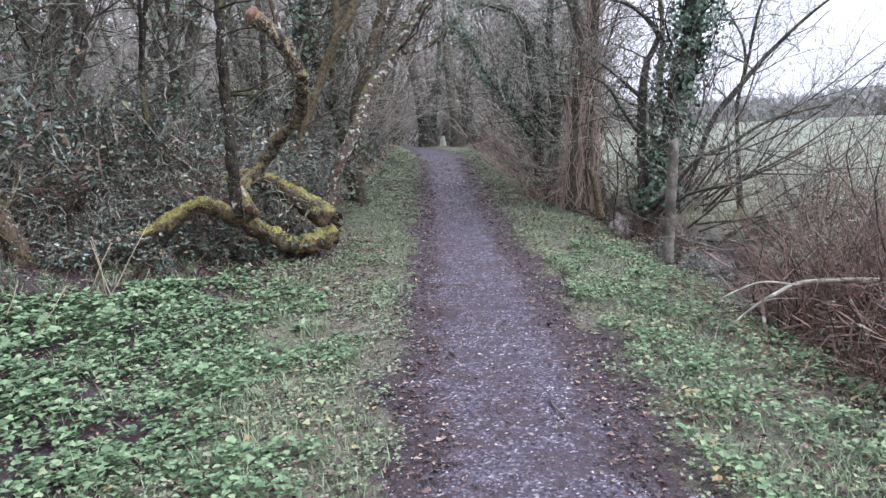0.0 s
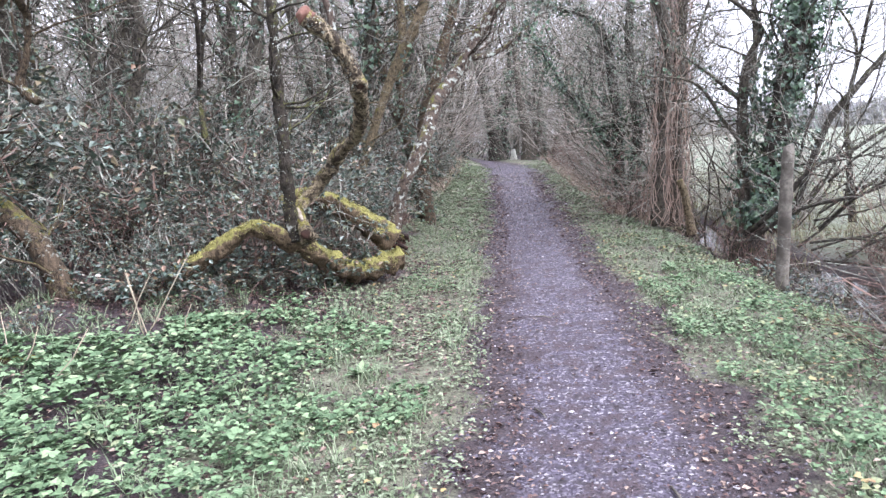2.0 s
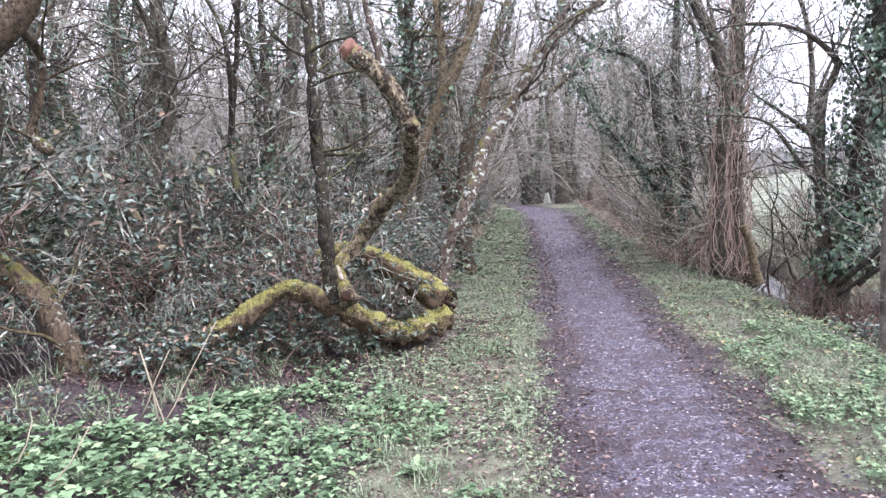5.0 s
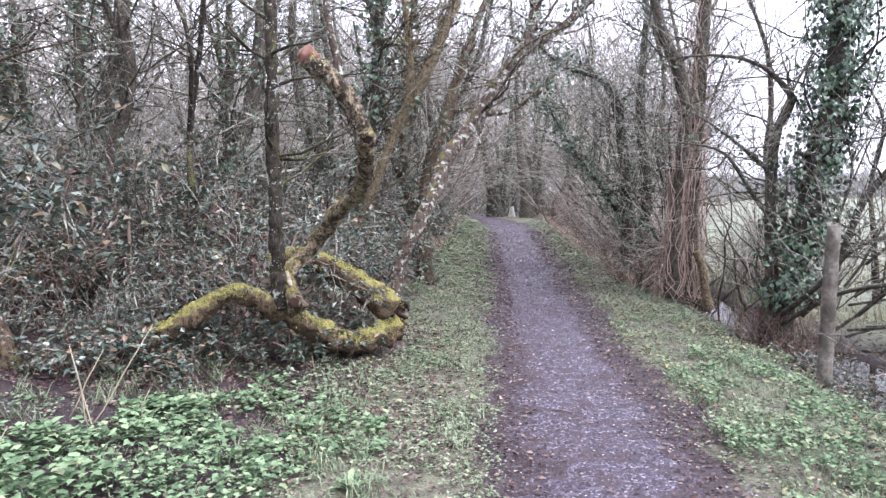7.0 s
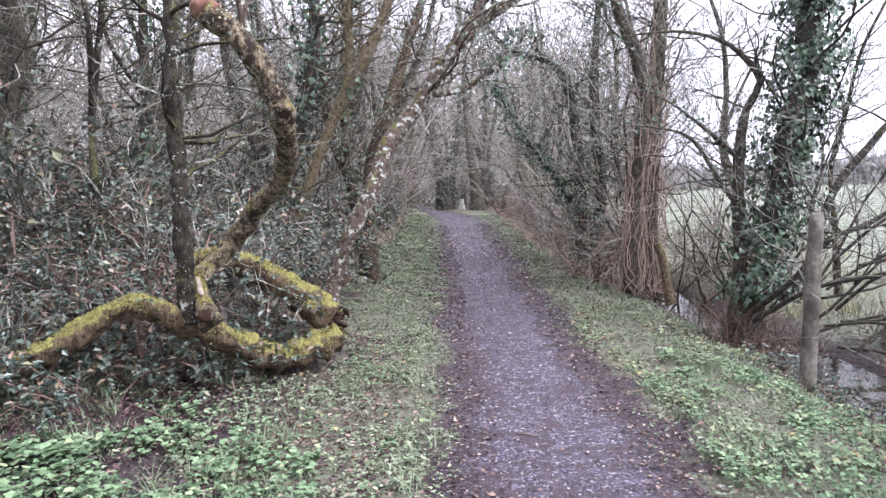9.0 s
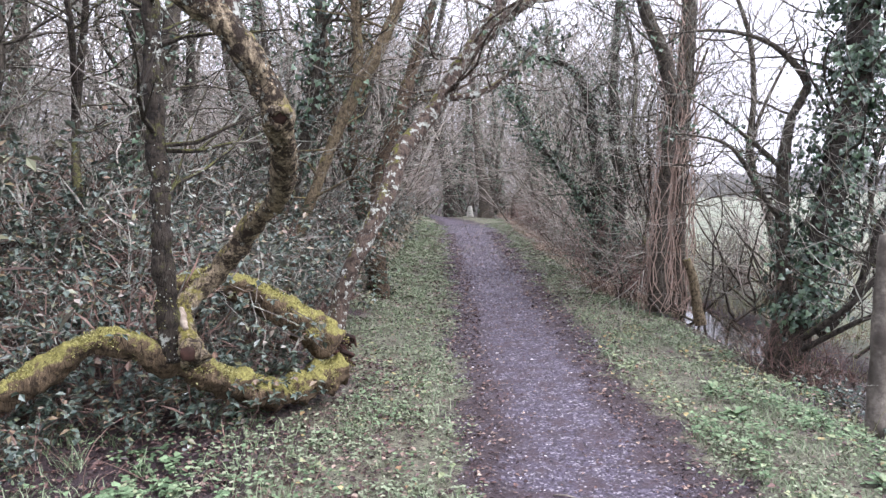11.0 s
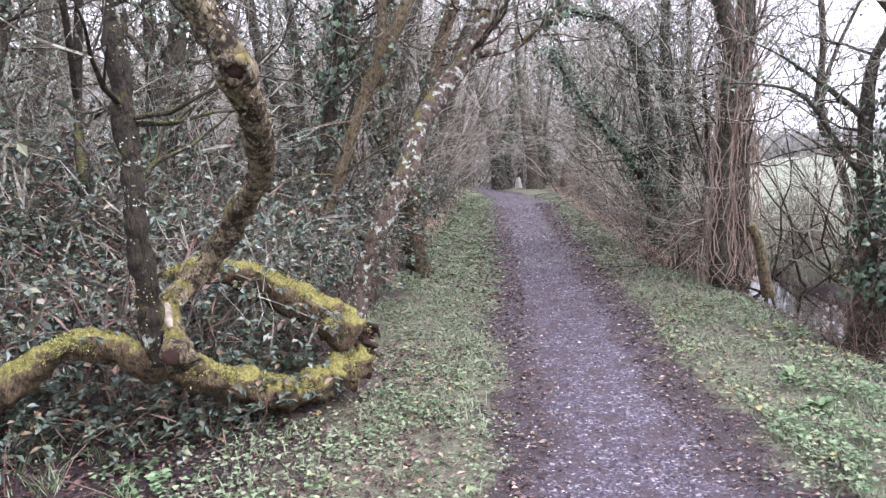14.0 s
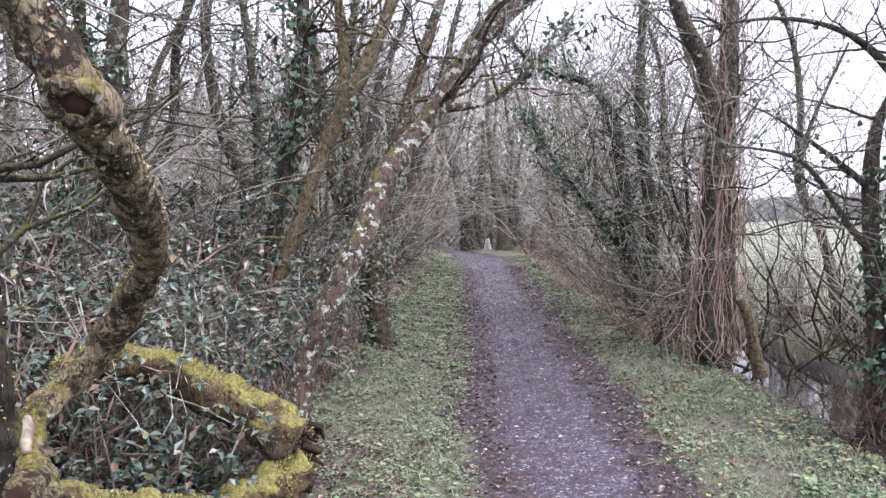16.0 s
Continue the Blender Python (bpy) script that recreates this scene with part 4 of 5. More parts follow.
for i in range(135):
    y = 3.6 + 24 * rnd.random() ** 1.6
    edge = -2.35 if y > 8.5 else (-2.5 - 0.5 * (8.5 - y) if y > 6.4 else -4.2 - 0.3 * (6.4 - y))
    x = edge - 6.5 * rnd.random() ** 1.5
    k = rnd.choice((0, 1, 0, 1, 1, 2))
    spots.append((k, x, y, rnd.uniform(0.8, 1.3) + (0.5 if x < edge - 2.0 else 0)))
for x, y in ((-2.5, 7.3), (-2.9, 7.6), (-2.2, 8.0), (-3.4, 7.2), (-2.6, 8.6), (-3.2, 8.4), (-2.1, 9.2), (-2.5, 6.9), (-3.9, 6.6)):
    spots.append((rnd.choice((0, 1)), x, y, rnd.uniform(0.7, 0.95)))
for x, y in ((-2.0, 7.2), (-1.75, 7.6), (-2.2, 6.6), (-1.9, 8.4), (-2.6, 6.3), (-1.8, 6.9), (-2.4, 6.0), (-2.9, 6.1), (-1.8, 9.6), (-1.9, 10.6), (-1.9, 11.8)):
    spots.append((2 if y > 7.8 else 7, x, y, rnd.uniform(0.3, 0.45)))
for i in range(20):
    spots.append((rnd.choice((2, 2, 6)), rnd.uniform(2.2, 2.9), rnd.uniform(2.0, 5.2), rnd.uniform(0.55, 0.8)))
for x, y in ((2.6, 2.6), (2.9, 3.3), (3.0, 4.2), (3.4, 5.2)):
    spots.append((3, x, y, 0.8))
for i in range(50):
    spots.append((rnd.choice((2, 3, 3)), rnd.uniform(2.6, 3.7), rnd.uniform(12.6, 36), rnd.uniform(0.6, 1.0)))
for i in range(14):
    spots.append((rnd.choice((2, 3)), rnd.uniform(3.9, 4.6), rnd.uniform(6, 16), rnd.uniform(0.4, 0.7)))
for x, y in ((2.5, 9.0), (2.75, 9.3), (2.6, 9.5), (3.5, 7.6), (3.6, 8.3)):
    spots.append((rnd.choice((2, 3)), x, y, 0.35))
for x, y in ((-2.35, 6.5), (-2.1, 7.0), (-1.9, 7.3), (-2.7, 6.3), (-1.75, 7.9), (-2.2, 7.6), (-2.9, 5.9), (-1.95, 6.75)):
    spots.append((7, x, y, rnd.uniform(0.38, 0.5)))
for i in range(12):
    spots.append((rnd.choice((2, 6, 6)), rnd.uniform(2.65, 3.6), rnd.uniform(4.2, 6.1), rnd.uniform(0.45, 0.75)))
for i in range(12):
    spots.append((rnd.choice((2, 3)), rnd.uniform(3.75, 4.0), rnd.uniform(5, 14), rnd.uniform(0.3, 0.45)))
for x, y in ((3.5, 5.6), (3.9, 6.4), (4.2, 7.4), (4.4, 8.6), (3.7, 7.0), (4.6, 5.6), (5.2, 7.0), (5.0, 9.5)):
    spots.append((rnd.choice((3, 4)), x, y, rnd.uniform(0.6, 0.85)))
for x, y in ((2.8, 4.6), (3.1, 5.0), (3.3, 5.6), (2.9, 3.9), (3.4, 4.4), (3.0, 3.2), (3.6, 5.0)):
    spots.append((rnd.choice((6, 6, 3)), x, y, rnd.uniform(0.8, 1.0)))
for x, y, z in ((3.3, 12.2, 1.3), (3.0, 13.0, 1.2), (3.8, 11.6, 1.1), (3.4, 14.2, 1.3)):
    spots.append((rnd.choice((4, 5)), x, y, z))
for x, y in ((1.85, 12.6), (2.3, 13.1)):
    spots.append((6, x, y, rnd.uniform(0.6, 0.9)))
for x, y in ((-2.78, 5.55), (-2.7, 5.8), (-2.95, 5.7)):
    spots.append((7, x, y, 0.4))
for i in range(10):
    spots.append((rnd.choice((2, 6)), rnd.uniform(3.5, 4.0), 5.4 + 0.5 * i, rnd.uniform(0.4, 0.6)))
for x, y in ((1.95, 12.6), (1.8, 13.4)):
    spots.append((2, x, y, 0.35))
kept = []
for k, x, y, s in spots:
    if 2.45 < x < 4.4 and 5.6 < y < 15.5:
        if rnd.random() < 0.85:
            continue
        x, s = max(x, 4.0), s * 0.8
    if k == 4 and x < 0 and y < 9.0:
        x, y, s = x - 0.5, y + 0.8, s * 0.62
    kept.append((k, x, y, s))
kept += [(2, 2.55 + 0.1 * (i % 3), 3.2 + 0.3 * i, 0.75) for i in range(7)]
kept += [(6, 2.45, 8.75, 0.45), (6, 2.75, 8.9, 0.5), (2, 2.6, 8.7, 0.4), (6, 2.35, 9.1, 0.45)]
kept += [(7, 2.5, 3.75, 0.4), (7, 2.7, 3.3, 0.45)]
kept += [(4, 3.3, 12.6, 1.3), (4, 2.9, 13.6, 1.3), (4, 4.3, 12.9, 1.3)]
kept += [(7, 2.3 + 0.08 * (i % 3), 5.3 + 0.42 * i, 0.26 + 0.04 * (i % 2)) for i in range(8)]
kept += [(1, -3.6, 5.6, 0.5), (0, -3.9, 5.2, 0.5), (1, -3.1, 6.3, 0.45), (7, -2.95, 5.5, 0.28), (7, -3.95, 4.7, 0.4), (7, -2.75, 6.5, 0.5), (7, -3.05, 4.75, 0.22), (7, -2.5, 5.9, 0.25)]
used = set()
for k, x, y, s in kept:
    m = pose(x, y, height(x, y), rnd.uniform(-6, 6), rnd.uniform(-6, 6), rnd.uniform(0, 360)) @ Matrix.Scale(s, 4)
    if k not in used:
        used.add(k)
        B[k].matrix_basis = m
    else:
        copy_thing(B[k], m).matrix_basis = m

# ---------------------------------------------------------------- low plants, grass, litter, gravel
rnd.seed(41)
M_rush = leafy("bleached_grass", [(0.0, (0.14, 0.13, 0.07)), (0.6, (0.26, 0.26, 0.15)), (1.0, (0.42, 0.37, 0.25))], 0.6, 0.2)


def scatter(n, x0, x1, y0, y1, near=1.0):
    for _ in range(n):
        yield rnd.uniform(x0, x1), y0 + (y1 - y0) * rnd.random() ** near


herb, pale, grass, litter, stone = Geo(), Geo(), Geo(), Geo(), Geo()
for x, y in scatter(11000, -4.8, -0.7, 0.4, 8.0, 1.15):
    w = noise.noise(V(x * 1.3, y * 1.3, 5)) + 0.45 * smooth(-0.9, -2.0, x) - 0.7 * smooth(4.9, 6.1, y) - 1.3 * smooth(-2.5, -3.1, x) * smooth(4.2, 4.9, y)
    if w < 0.0 or path_offset(x, y) < 1.25:
        continue
    z = height(x, y)
    lump = noise.noise(V(x * 4.5, y * 4.5, 61))
    if lump < -0.4:
        continue
    hh = rnd.uniform(0.02, 0.07) + 0.14 * max(0.0, w) * rnd.random() + 0.10 * max(0.0, lump)
    for _ in range(7):
        a = rnd.uniform(0, 6.283)
        d = V(math.cos(a), math.sin(a), rnd.uniform(-0.2, 0.5))
        p = V(x, y, z + hh * rnd.uniform(0.5, 1)) + d * 0.02
        herb.lobed(p, d, V(0, 0, 1) + unit() * 0.4, rnd.uniform(0.014, 0.035) * (1 + 0.5 * max(0.0, lump) + 0.3 * smooth(-1.6, -2.4, x)))
for x, y in scatter(3600, 0.7, 2.3, 0.4, 9.5, 1.25):
    w = noise.noise(V(x * 2.1, y * 1.5, 8)) + 0.22 - 0.45 * smooth(5.5, 8.5, y)
    if w < 0.1 or path_offset(x, y) < 1.12:
        continue
    z = height(x, y)
    for _ in range(6):
        a = rnd.uniform(0, 6.283)
        d = V(math.cos(a), math.sin(a), rnd.uniform(-0.1, 0.6))
        herb.lobed(V(x, y, z + rnd.uniform(0.02, 0.09)) + d * 0.02, d, V(0, 0, 1) + unit() * 0.4, rnd.uniform(0.012, 0.030))
for x0, x1, n in ((-4.2, -0.35, 60000), (-1.7, -0.35, 60000), (0.6, 2.4, 56000)):
    for x, y in scatter(n, x0, x1, 0.4, 30, 1.75):
        po = path_offset(x, y)
        if po + 0.35 * noise.noise(V(x * 2.2, y * 2.2, 2)) < 0.74 + 0.6 * rnd.random():
            continue
        if x < -1.3 and 5.0 < y < 8.2 and rnd.random() < 0.4 + 0.45 * smooth(5.1, 5.9, y):
            continue
        a = rnd.uniform(0, 6.283)
        d = V(math.cos(a), math.sin(a), rnd.uniform(-0.1, 0.45))
        if noise.noise(V(x * 3.1, y * 2.7, 22)) + 0.5 * noise.noise(V(x * 9, y * 9, 23)) < -0.05:
            continue
        p, u = V(x, y, height(x, y) + rnd.uniform(0.005, 0.04)), V(0, 0, 1) + unit() * 0.5
        if y < 6 and rnd.random() < 0.6:
            pale.lobed(p, d, u, rnd.uniform(0.009, 0.021))
        else:
            f = 1 + 1.3 * smooth(8, 22, y)
            pale.leaf(p, d, u, rnd.uniform(0.014, 0.034) * f, rnd.uniform(0.011, 0.024) * f)
for x0, x1, n in ((-2.8, -0.4, 60000), (0.9, 2.4, 34000)):
    for x, y in scatter(n, x0, x1, 1.2, 36, 1.6):
        po = path_offset(x, y)
        if po < 0.95 + 0.4 * rnd.random() or noise.noise(V(x * 1.5, y * 1.1, 14)) < -0.12 + 0.2 * rnd.random():
            continue
        if x < -1.25 and 5.9 < y < 9:
            continue
        a = rnd.uniform(0, 6.283)
        f = 1 + smooth(8, 25, y)
        d = V(math.cos(a) * 0.6, math.sin(a) * 0.6, 1).normalized()
        grass.blade(V(x, y, height(x, y) - 0.005), d, rnd.uniform(0.04, 0.11), 0.005 * f)
for x, y in scatter(96000, -3.8, 2.4, 0.4, 26, 1.7):
    po = path_offset(x, y)
    w = smooth(0.3, 0.8, po) * (1 - 0.65 * smooth(1.0, 1.5, po)) + 0.34 + 0.5 * noise.noise(V(x * 1.8, y * 1.3, 71))
    if x < -1.2 and 5.6 < y < 9:
        w = 0.9
    if rnd.random() > w:
        continue
    a = rnd.uniform(0, 6.283)
    d = V(math.cos(a), math.sin(a), rnd.uniform(-0.15, 0.35))
    s = rnd.uniform(0.010, 0.030) if po < 0.55 else rnd.uniform(0.014, 0.042)
    s *= 1 + 0.7 * smooth(6, 18, y)
    litter.leaf(V(x, y, height(x, y) + rnd.uniform(0.003, 0.014) + (0.03 * rnd.random() if po > 1.1 else 0)), d, V(0, 0, 1) + unit() * 0.5, s, s * rnd.uniform(0.4, 0.75), 0.4)
for x, y in scatter(42000, -0.85, 1.4, 0.4, 30, 1.9):
    if path_offset(x, y) > 0.95 + 0.3 * rnd.random():
        continue
    stone.stone(V(x, y, height(x, y) + 0.001), rnd.uniform(0.004, 0.011) * (1.7 if rnd.random() < 0.06 else 1) * (1 + 1.3 * smooth(5, 20, y)))
for x, y in scatter(9000, -3.4, -0.7, 5.2, 9.0):
    a = rnd.uniform(0, 6.283)
    d = V(math.cos(a), math.sin(a), rnd.uniform(-0.1, 0.6))
    sz = rnd.uniform(0.015, 0.05)
    litter.leaf(V(x, y, height(x, y) + rnd.uniform(0.003, 0.03)), d, V(0, 0, 1) + unit() * 0.6, sz, sz * rnd.uniform(0.2, 0.7), 0.4)
for x, y in scatter(5000, -3.0, -0.7, 5.0, 8.6):
    a = rnd.uniform(0, 6.283)
    d = V(math.cos(a), math.sin(a), rnd.uniform(-0.1, 0.5))
    if noise.noise(V(x * 2.5, y * 2.5, 44)) > 0.02:
        herb.lobed(V(x, y, height(x, y) + rnd.uniform(0.01, 0.05)), d, V(0, 0, 1) + unit() * 0.5, rnd.uniform(0.012, 0.028))
for x, y in scatter(8000, 2.2, 4.4, 2.0, 16, 1.4):
    a = rnd.uniform(0, 6.283)
    d = V(math.cos(a), math.sin(a), rnd.uniform(-0.15, 0.5))
    z = height(x, y)
    if z < -0.41:
        continue
    sz = rnd.uniform(0.02, 0.06)
    litter.leaf(V(x, y, z + rnd.uniform(0.003, 0.03)), d, V(0, 0, 1) + unit() * 0.6, sz, sz * rnd.uniform(0.3, 0.7), 0.4)
verge = Geo()
M_verge = leafy("verge_leaf", [(0.0, (0.09, 0.12, 0.06)), (0.45, (0.19, 0.235, 0.12)), (0.7, (0.29, 0.31, 0.17)), (0.85, (0.36, 0.27, 0.12)), (1.0, (0.24, 0.13, 0.08))], 0.5, 0.3)
for x0, x1, n in ((0.75, 2.2, 5200), (-1.5, -0.45, 900)):
    for x, y in scatter(n, x0, x1, 0.6, 11, 1.3):
        if path_offset(x, y) < 1.02 + 0.3 * rnd.random() or noise.noise(V(x * 1.9, y * 1.4, 91)) < 0.0:
            continue
        a = rnd.uniform(0, 6.283)
        d = V(math.cos(a), math.sin(a), rnd.uniform(-0.1, 0.5))
        verge.lobed(V(x, y, height(x, y) + rnd.uniform(0.01, 0.06)), d, V(0, 0, 1) + unit() * 0.5, rnd.uniform(0.016, 0.036))
stuff("verge_leaves", verge, M_verge, "yellowing broad leaves scattered along the verges", "plants")
for x0, x1 in ((-1.75, -0.45), (0.85, 2.2)):
    for x, y in scatter(9000, x0, x1, 5.5, 30, 1.5):
        if path_offset(x, y) < 1.0 + 0.25 * rnd.random() or noise.noise(V(x * 1.3, y * 0.7, 95)) + 0.4 * noise.noise(V(x * 4, y * 3, 96)) < 0.12:
            continue
        a = rnd.uniform(0, 6.283)
        f = 1 + 1.1 * smooth(8, 22, y)
        grass.blade(V(x, y, height(x, y) - 0.004), V(math.cos(a) * 0.6, math.sin(a) * 0.6, 1).normalized(), rnd.uniform(0.06, 0.13), 0.007 * f)
        pale.lobed(V(x, y, height(x, y) + rnd.uniform(0.02, 0.06)), V(math.cos(a), math.sin(a), 0.2), V(0, 0, 1) + unit() * 0.4, rnd.uniform(0.016, 0.03) * f)
rush, bracken = Geo(), Geo()
M_brack = leafy("dead_bracken", [(0.0, (0.14, 0.10, 0.08)), (0.6, (0.34, 0.255, 0.205)), (1.0, (0.52, 0.44, 0.33))], 0.8, 0.15)
for x, y in scatter(38000, 1.95, 8.0, 2.0, 24, 1.5):
    z = height(x, y)
    if z < -0.4 or (x < 2.7 and rnd.random() < 0.75) or noise.noise(V(x * 1.2, y * 1.2, 31)) < -0.05:
        continue
    a = rnd.uniform(0, 6.283)
    rush.blade(V(x, y, z - 0.01), V(math.cos(a) * 0.5, math.sin(a) * 0.5, 1).normalized(), rnd.uniform(0.08, 0.34), 0.007)
for x0, x1, y0 in ((-4.2, -1.75, 9.0), (1.7, 3.0, 12.4)):
    for x, y in scatter(14000, x0, x1, y0, 37, 1.2):
        if noise.noise(V(x * 1.5, y * 0.8, 37)) < -0.1:
            continue
        a = rnd.uniform(0, 6.283)
        bracken.blade(V(x, y, height(x, y) - 0.01), V(math.cos(a) * 0.7, math.sin(a) * 0.7, 1).normalized(), rnd.uniform(0.1, 0.42), 0.009)
stuff("dead_bracken", bracken, M_brack, "pinkish-brown dead bracken and grass along the path", "plants")
stuff("rough_grass", rush, M_rush, "bleached rough grass along the ditch and pasture edge", "grass")
for x, y in scatter(26000, 0.95, 2.25, 1.5, 13, 1.4):
    if path_offset(x, y) < 1.12 + 0.2 * rnd.random() or noise.noise(V(x * 2, y * 1.6, 50)) < -0.05:
        continue
    a = rnd.uniform(0, 6.283)
    grass.blade(V(x, y, height(x, y) - 0.004), V(math.cos(a) * 0.9, math.sin(a) * 0.9, 1).normalized(), rnd.uniform(0.03, 0.09), 0.005)
for _ in range(170):
    x, y = rnd.uniform(-3.4, -0.9), 0.6 + 6.0 * rnd.random()
    if path_offset(x, y) < 1.2:
        continue
    z = height(x, y)
    for _ in range(26):
        a = rnd.uniform(0, 6.283)
        grass.blade(V(x + rnd.gauss(0, 0.03), y + rnd.gauss(0, 0.03), z), V(math.cos(a) * 0.7, math.sin(a) * 0.7, 1).normalized(), rnd.uniform(0.07, 0.19), 0.004)
stuff("low_herbs", herb, M_herb, "bright green nettle-like herbs carpeting the verge", "plants")
stuff("creeping_plants", pale, M_pale, "small pale green creeping leaves on the verge", "plants")
stuff("grass", grass, M_grass, "short winter grass on the verges", "grass")
stuff("leaf_litter", litter, M_litter, "dark wet fallen leaves along the path", "leaf litter")
stuff("gravel", stone, M_stone, "fine grey gravel on the trodden path", "gravel")

# ---- dry stalks in the verge
rnd.seed(51)
for i, (x, y, h) in enumerate(((-2.3, 4.75, 0.5), (-2.42, 4.8, 0.68), (-2.36, 4.82, 0.55), (-2.85, 4.3, 0.32), (-2.95, 4.25, 0.26), (-2.45, 4.0, 0.4), (-3.2, 4.6, 0.35), (-2.6, 4.95, 0.45), (-2.72, 4.2, 0.3), (-2.25, 5.0, 0.3))):
    q = Geo()
    z = height(x, y)
    l = V(rnd.uniform(-0.5, 0.7), rnd.uniform(-0.4, 0.4), 1).normalized()
    pts = [V(x, y, z - 0.03) + l * h * u + unit() * 0.012 for u in (0, 0.3, 0.6, 1.0)]
    q.tube(pts, [0.0045, 0.004, 0.0035, 0.002], 5, 0, 1)
    tagged(part("dry_stalk", q, M_straw, None), "broken dry straw-coloured plant stalk in the herbs", "stalk", "dry stalks")

t = Geo()
for _ in range(160):
    x, y = rnd.uniform(-3.1, -1.2), rnd.uniform(5.0, 7.2)
    if noise.noise(V(x * 2, y * 2, 81)) < -0.15:
        continue
    p = V(x, y, height(x, y) - 0.01)
    d = V(rnd.uniform(-0.9, 0.9), rnd.uniform(-0.9, 0.9), rnd.uniform(0.15, 1.1)).normalized()
    n = rnd.uniform(0.1, 0.34)
    t.tube([p, p + d * n * 0.5 + unit() * 0.02, p + d * n + unit() * 0.03 - V(0, 0, 0.03)], [0.0028, 0.0022, 0.0012], 3, 0, 1, False)
stuff("dead_stems", t, M_cane, "thin red-brown dead stems beneath the fallen log", "plants")

q = Geo()
pts, rad = spline([(-3.95, 4.75, height(-3.95, 4.75) + 0.05, 0.05), (-3.45, 4.42, height(-3.45, 4.42) + 0.045, 0.045), (-3.05, 4.25, height(-3.05, 4.25) + 0.03, 0.038), (-2.72, 4.38, height(-2.72, 4.38) + 0.015, 0.02)], 0.04)
q.tube(pts, rad, 12, 0.35, 9)
tagged(part("mossy_branch", q, M_bark_moss, None), "short mossy dead branch lying among the herbs", "branch")

M_white_wood = plain("silver_peeled_branch", (0.18, 0.16, 0.13), (0.68, 0.64, 0.56), 22)

# ---- fallen pale branch in the east scrub
t = thing("fallen_branch", (1.6, 4.05, 0.1), "pale peeled fallen branch lying in the scrub", "branch")
q = Geo()
pts, rad = spline([(1.44, 3.95, 0.2, 0.004), (1.6, 4.05, 0.26, 0.008), (1.8, 4.2, 0.29, 0.012), (2.08, 4.4, 0.3, 0.014), (2.5, 4.4, 0.29, 0.016), (3.0, 4.5, 0.2, 0.018)], 0.05)
q.tube(pts, rad, 8, 0.15, 12)
part("main_branch", q, M_white_wood, t)
q = Geo()
pts, rad = spline([(2.0, 4.34, 0.3, 0.009), (1.75, 4.3, 0.34, 0.007), (1.45, 4.2, 0.27, 0.003)], 0.05)
q.tube(pts, rad, 6, 0.15, 12)
part("side_branch", q, M_white_wood, t)

# ---- far hedges and woods across the field, paled by painted haze
rnd.seed(61)
q = Geo()
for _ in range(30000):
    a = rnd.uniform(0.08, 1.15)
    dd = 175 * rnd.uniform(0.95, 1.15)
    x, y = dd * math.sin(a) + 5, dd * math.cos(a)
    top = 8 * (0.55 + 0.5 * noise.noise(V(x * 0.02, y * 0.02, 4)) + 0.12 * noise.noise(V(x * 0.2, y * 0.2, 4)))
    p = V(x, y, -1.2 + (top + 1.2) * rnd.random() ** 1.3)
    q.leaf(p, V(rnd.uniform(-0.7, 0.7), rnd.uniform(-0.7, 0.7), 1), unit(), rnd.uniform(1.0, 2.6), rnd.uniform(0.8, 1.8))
stuff("far_woods", q, M_far, "bare hedges and woods across the pasture, haze painted into their grey", "woods")
# distant twigs, paler than the inner wood's: haze put into the colour
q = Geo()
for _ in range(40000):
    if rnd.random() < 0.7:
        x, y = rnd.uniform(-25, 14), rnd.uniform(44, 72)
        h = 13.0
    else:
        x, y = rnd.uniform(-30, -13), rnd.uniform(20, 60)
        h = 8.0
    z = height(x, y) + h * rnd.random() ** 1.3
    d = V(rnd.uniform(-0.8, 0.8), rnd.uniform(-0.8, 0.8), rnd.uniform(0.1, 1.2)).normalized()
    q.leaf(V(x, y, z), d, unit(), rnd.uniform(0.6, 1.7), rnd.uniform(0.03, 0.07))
# wood interior in the darker twig colour, which stands in for shade
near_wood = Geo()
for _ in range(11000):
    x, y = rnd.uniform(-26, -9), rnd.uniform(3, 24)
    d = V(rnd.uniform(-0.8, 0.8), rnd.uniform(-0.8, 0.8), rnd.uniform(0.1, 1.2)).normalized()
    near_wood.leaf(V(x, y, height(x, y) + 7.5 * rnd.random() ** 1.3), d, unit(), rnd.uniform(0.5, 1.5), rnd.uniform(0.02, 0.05))
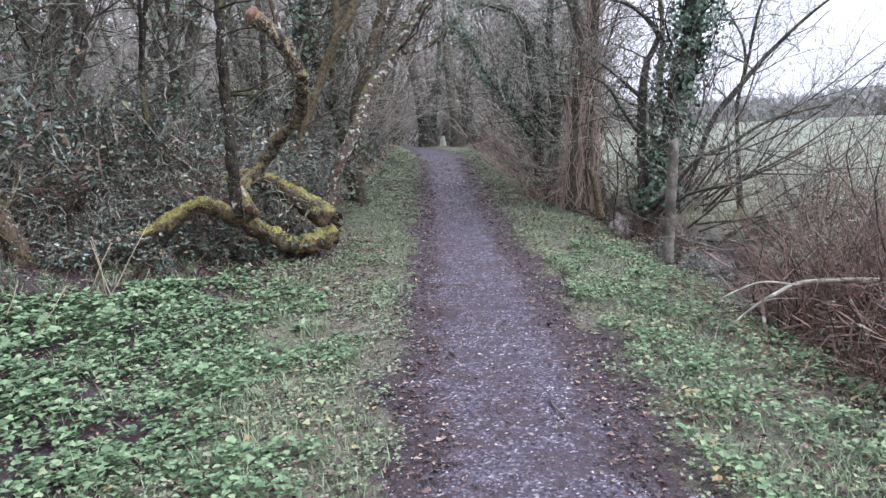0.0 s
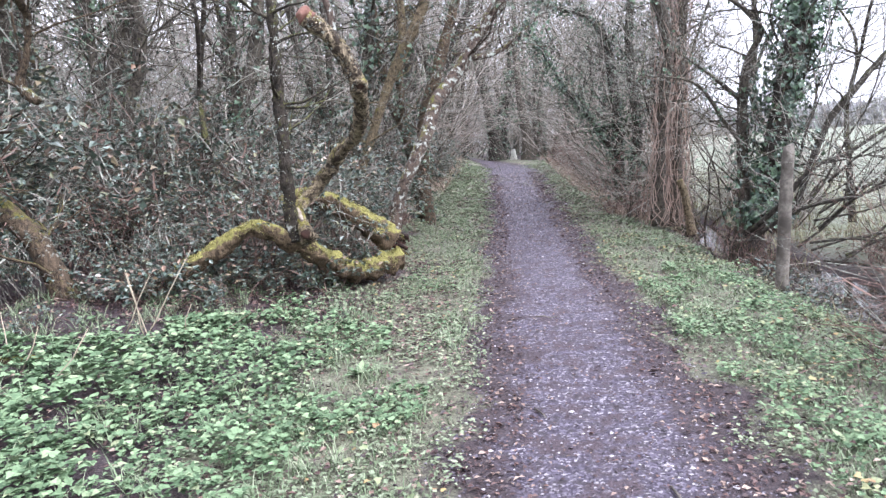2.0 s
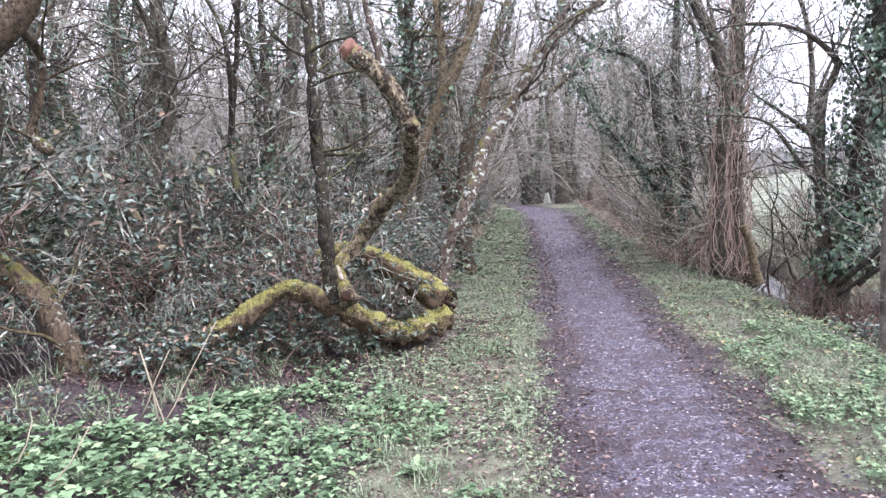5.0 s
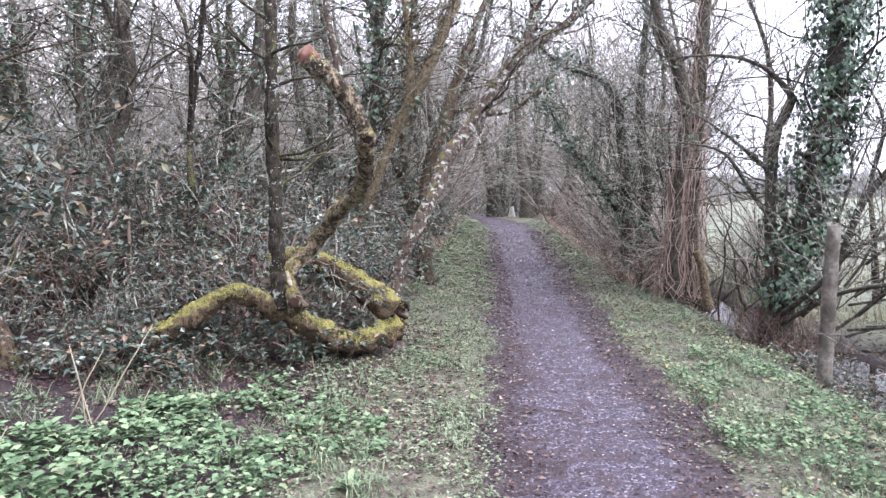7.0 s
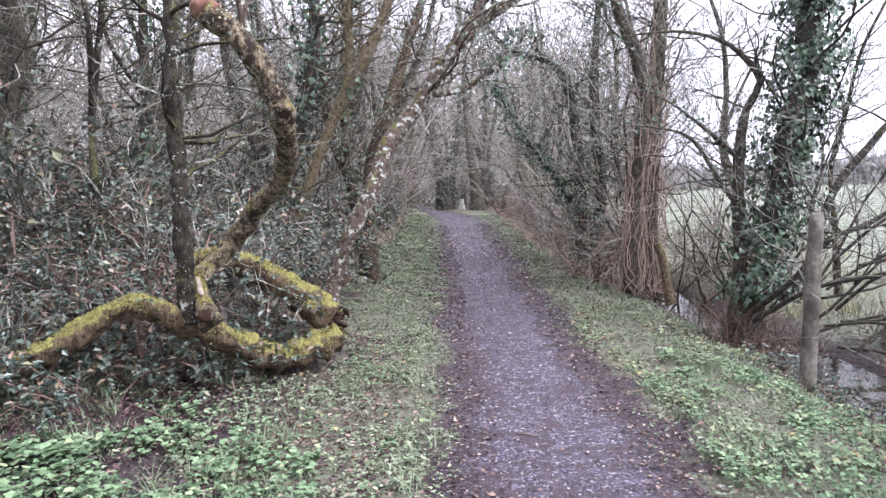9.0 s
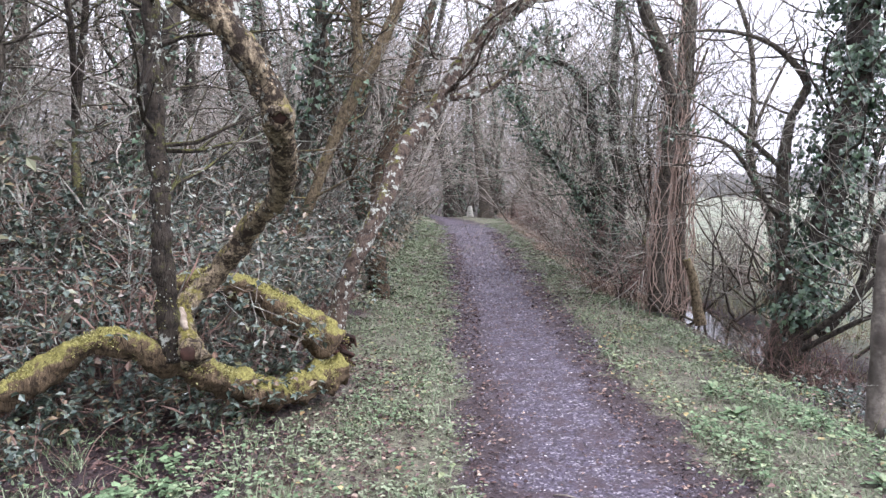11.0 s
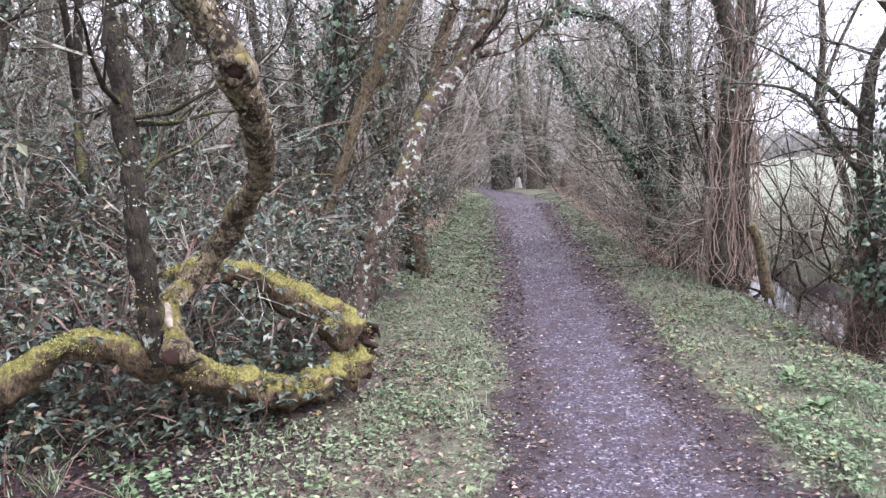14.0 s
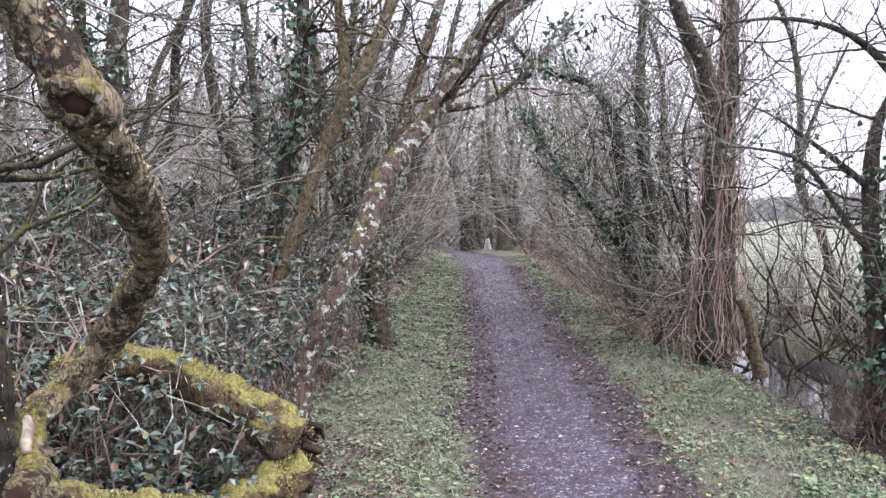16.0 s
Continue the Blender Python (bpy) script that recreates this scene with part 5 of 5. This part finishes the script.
stuff("dark_thicket", near_wood, M_twig, "bare woodland twigs, the wood's dim depth put into dark colour", "woods")
stuff("far_thicket", q, M_twig_far, "distant bare woodland twigs, haze painted into their grey-brown", "woods")

# ---- rosettes of broad leaves and fallen sticks
rnd.seed(71)
for x, y in [(1.12, 3.76), (-1.1, 4.81), (1.3, 7.27), (1.58, 6.18), (1.33, 7.31), (1.4, 7.87)]:
    q = Geo()
    z = height(x, y)
    for i in range(16):
        a = rnd.uniform(0, 6.283)
        d = V(math.cos(a), math.sin(a), rnd.uniform(0.4, 1.6)).normalized()
        n = rnd.uniform(0.07, 0.14)
        s = d.cross(V(0, 0, 1)).normalized()
        c = V(x, y, z) + V(d.x, d.y, 0) * 0.015
        b = len(q.v)
        for k, w in ((0.0, 0.2), (0.35, 0.9), (0.7, 1.0), (1.0, 0.1)):
            m = c + d * n * k - V(0, 0, 0.35 * n * k * k)
            q.v += [m - s * w * 0.016 + V(0, 0, 0.004), m, m + s * w * 0.016 + V(0, 0, 0.004)]
        for k in range(3):
            e = b + 3 * k
            q.f += [(e, e + 1, e + 4, e + 3), (e + 1, e + 2, e + 5, e + 4)]
    tagged(part("leaf_rosette", q, M_herb, None), "bright green rosette of broad upright leaves", "plant", "leaf rosettes")
for (x0, y0), (x1, y1) in [((0.35, 3.51), (0.39, 3.21)), ((0.96, 7.38), (1.0, 7.2)), ((0.58, 8.32), (0.7, 8.37)), ((-0.58, 3.01), (-0.47, 3.07)), ((-0.02, 6.19), (0.14, 6.14)), ((-0.12, 4.35), (-0.07, 4.2)), ((-1.69, 3.24), (-1.52, 3.1)), ((0.8, 7.24), (0.94, 7.37))]:
    q = Geo()
    a, b = V(x0, y0, height(x0, y0) + 0.008), V(x1, y1, height(x1, y1) + 0.012)
    q.tube([a, a.lerp(b, 0.35) + unit() * 0.008, a.lerp(b, 0.7) + unit() * 0.008, b], [0.005, 0.0055, 0.0045, 0.003], 5, 0.15, 30)
    tagged(part("fallen_stick", q, M_post, None), "thin grey dead stick lying on the ground", "stick", "fallen sticks")
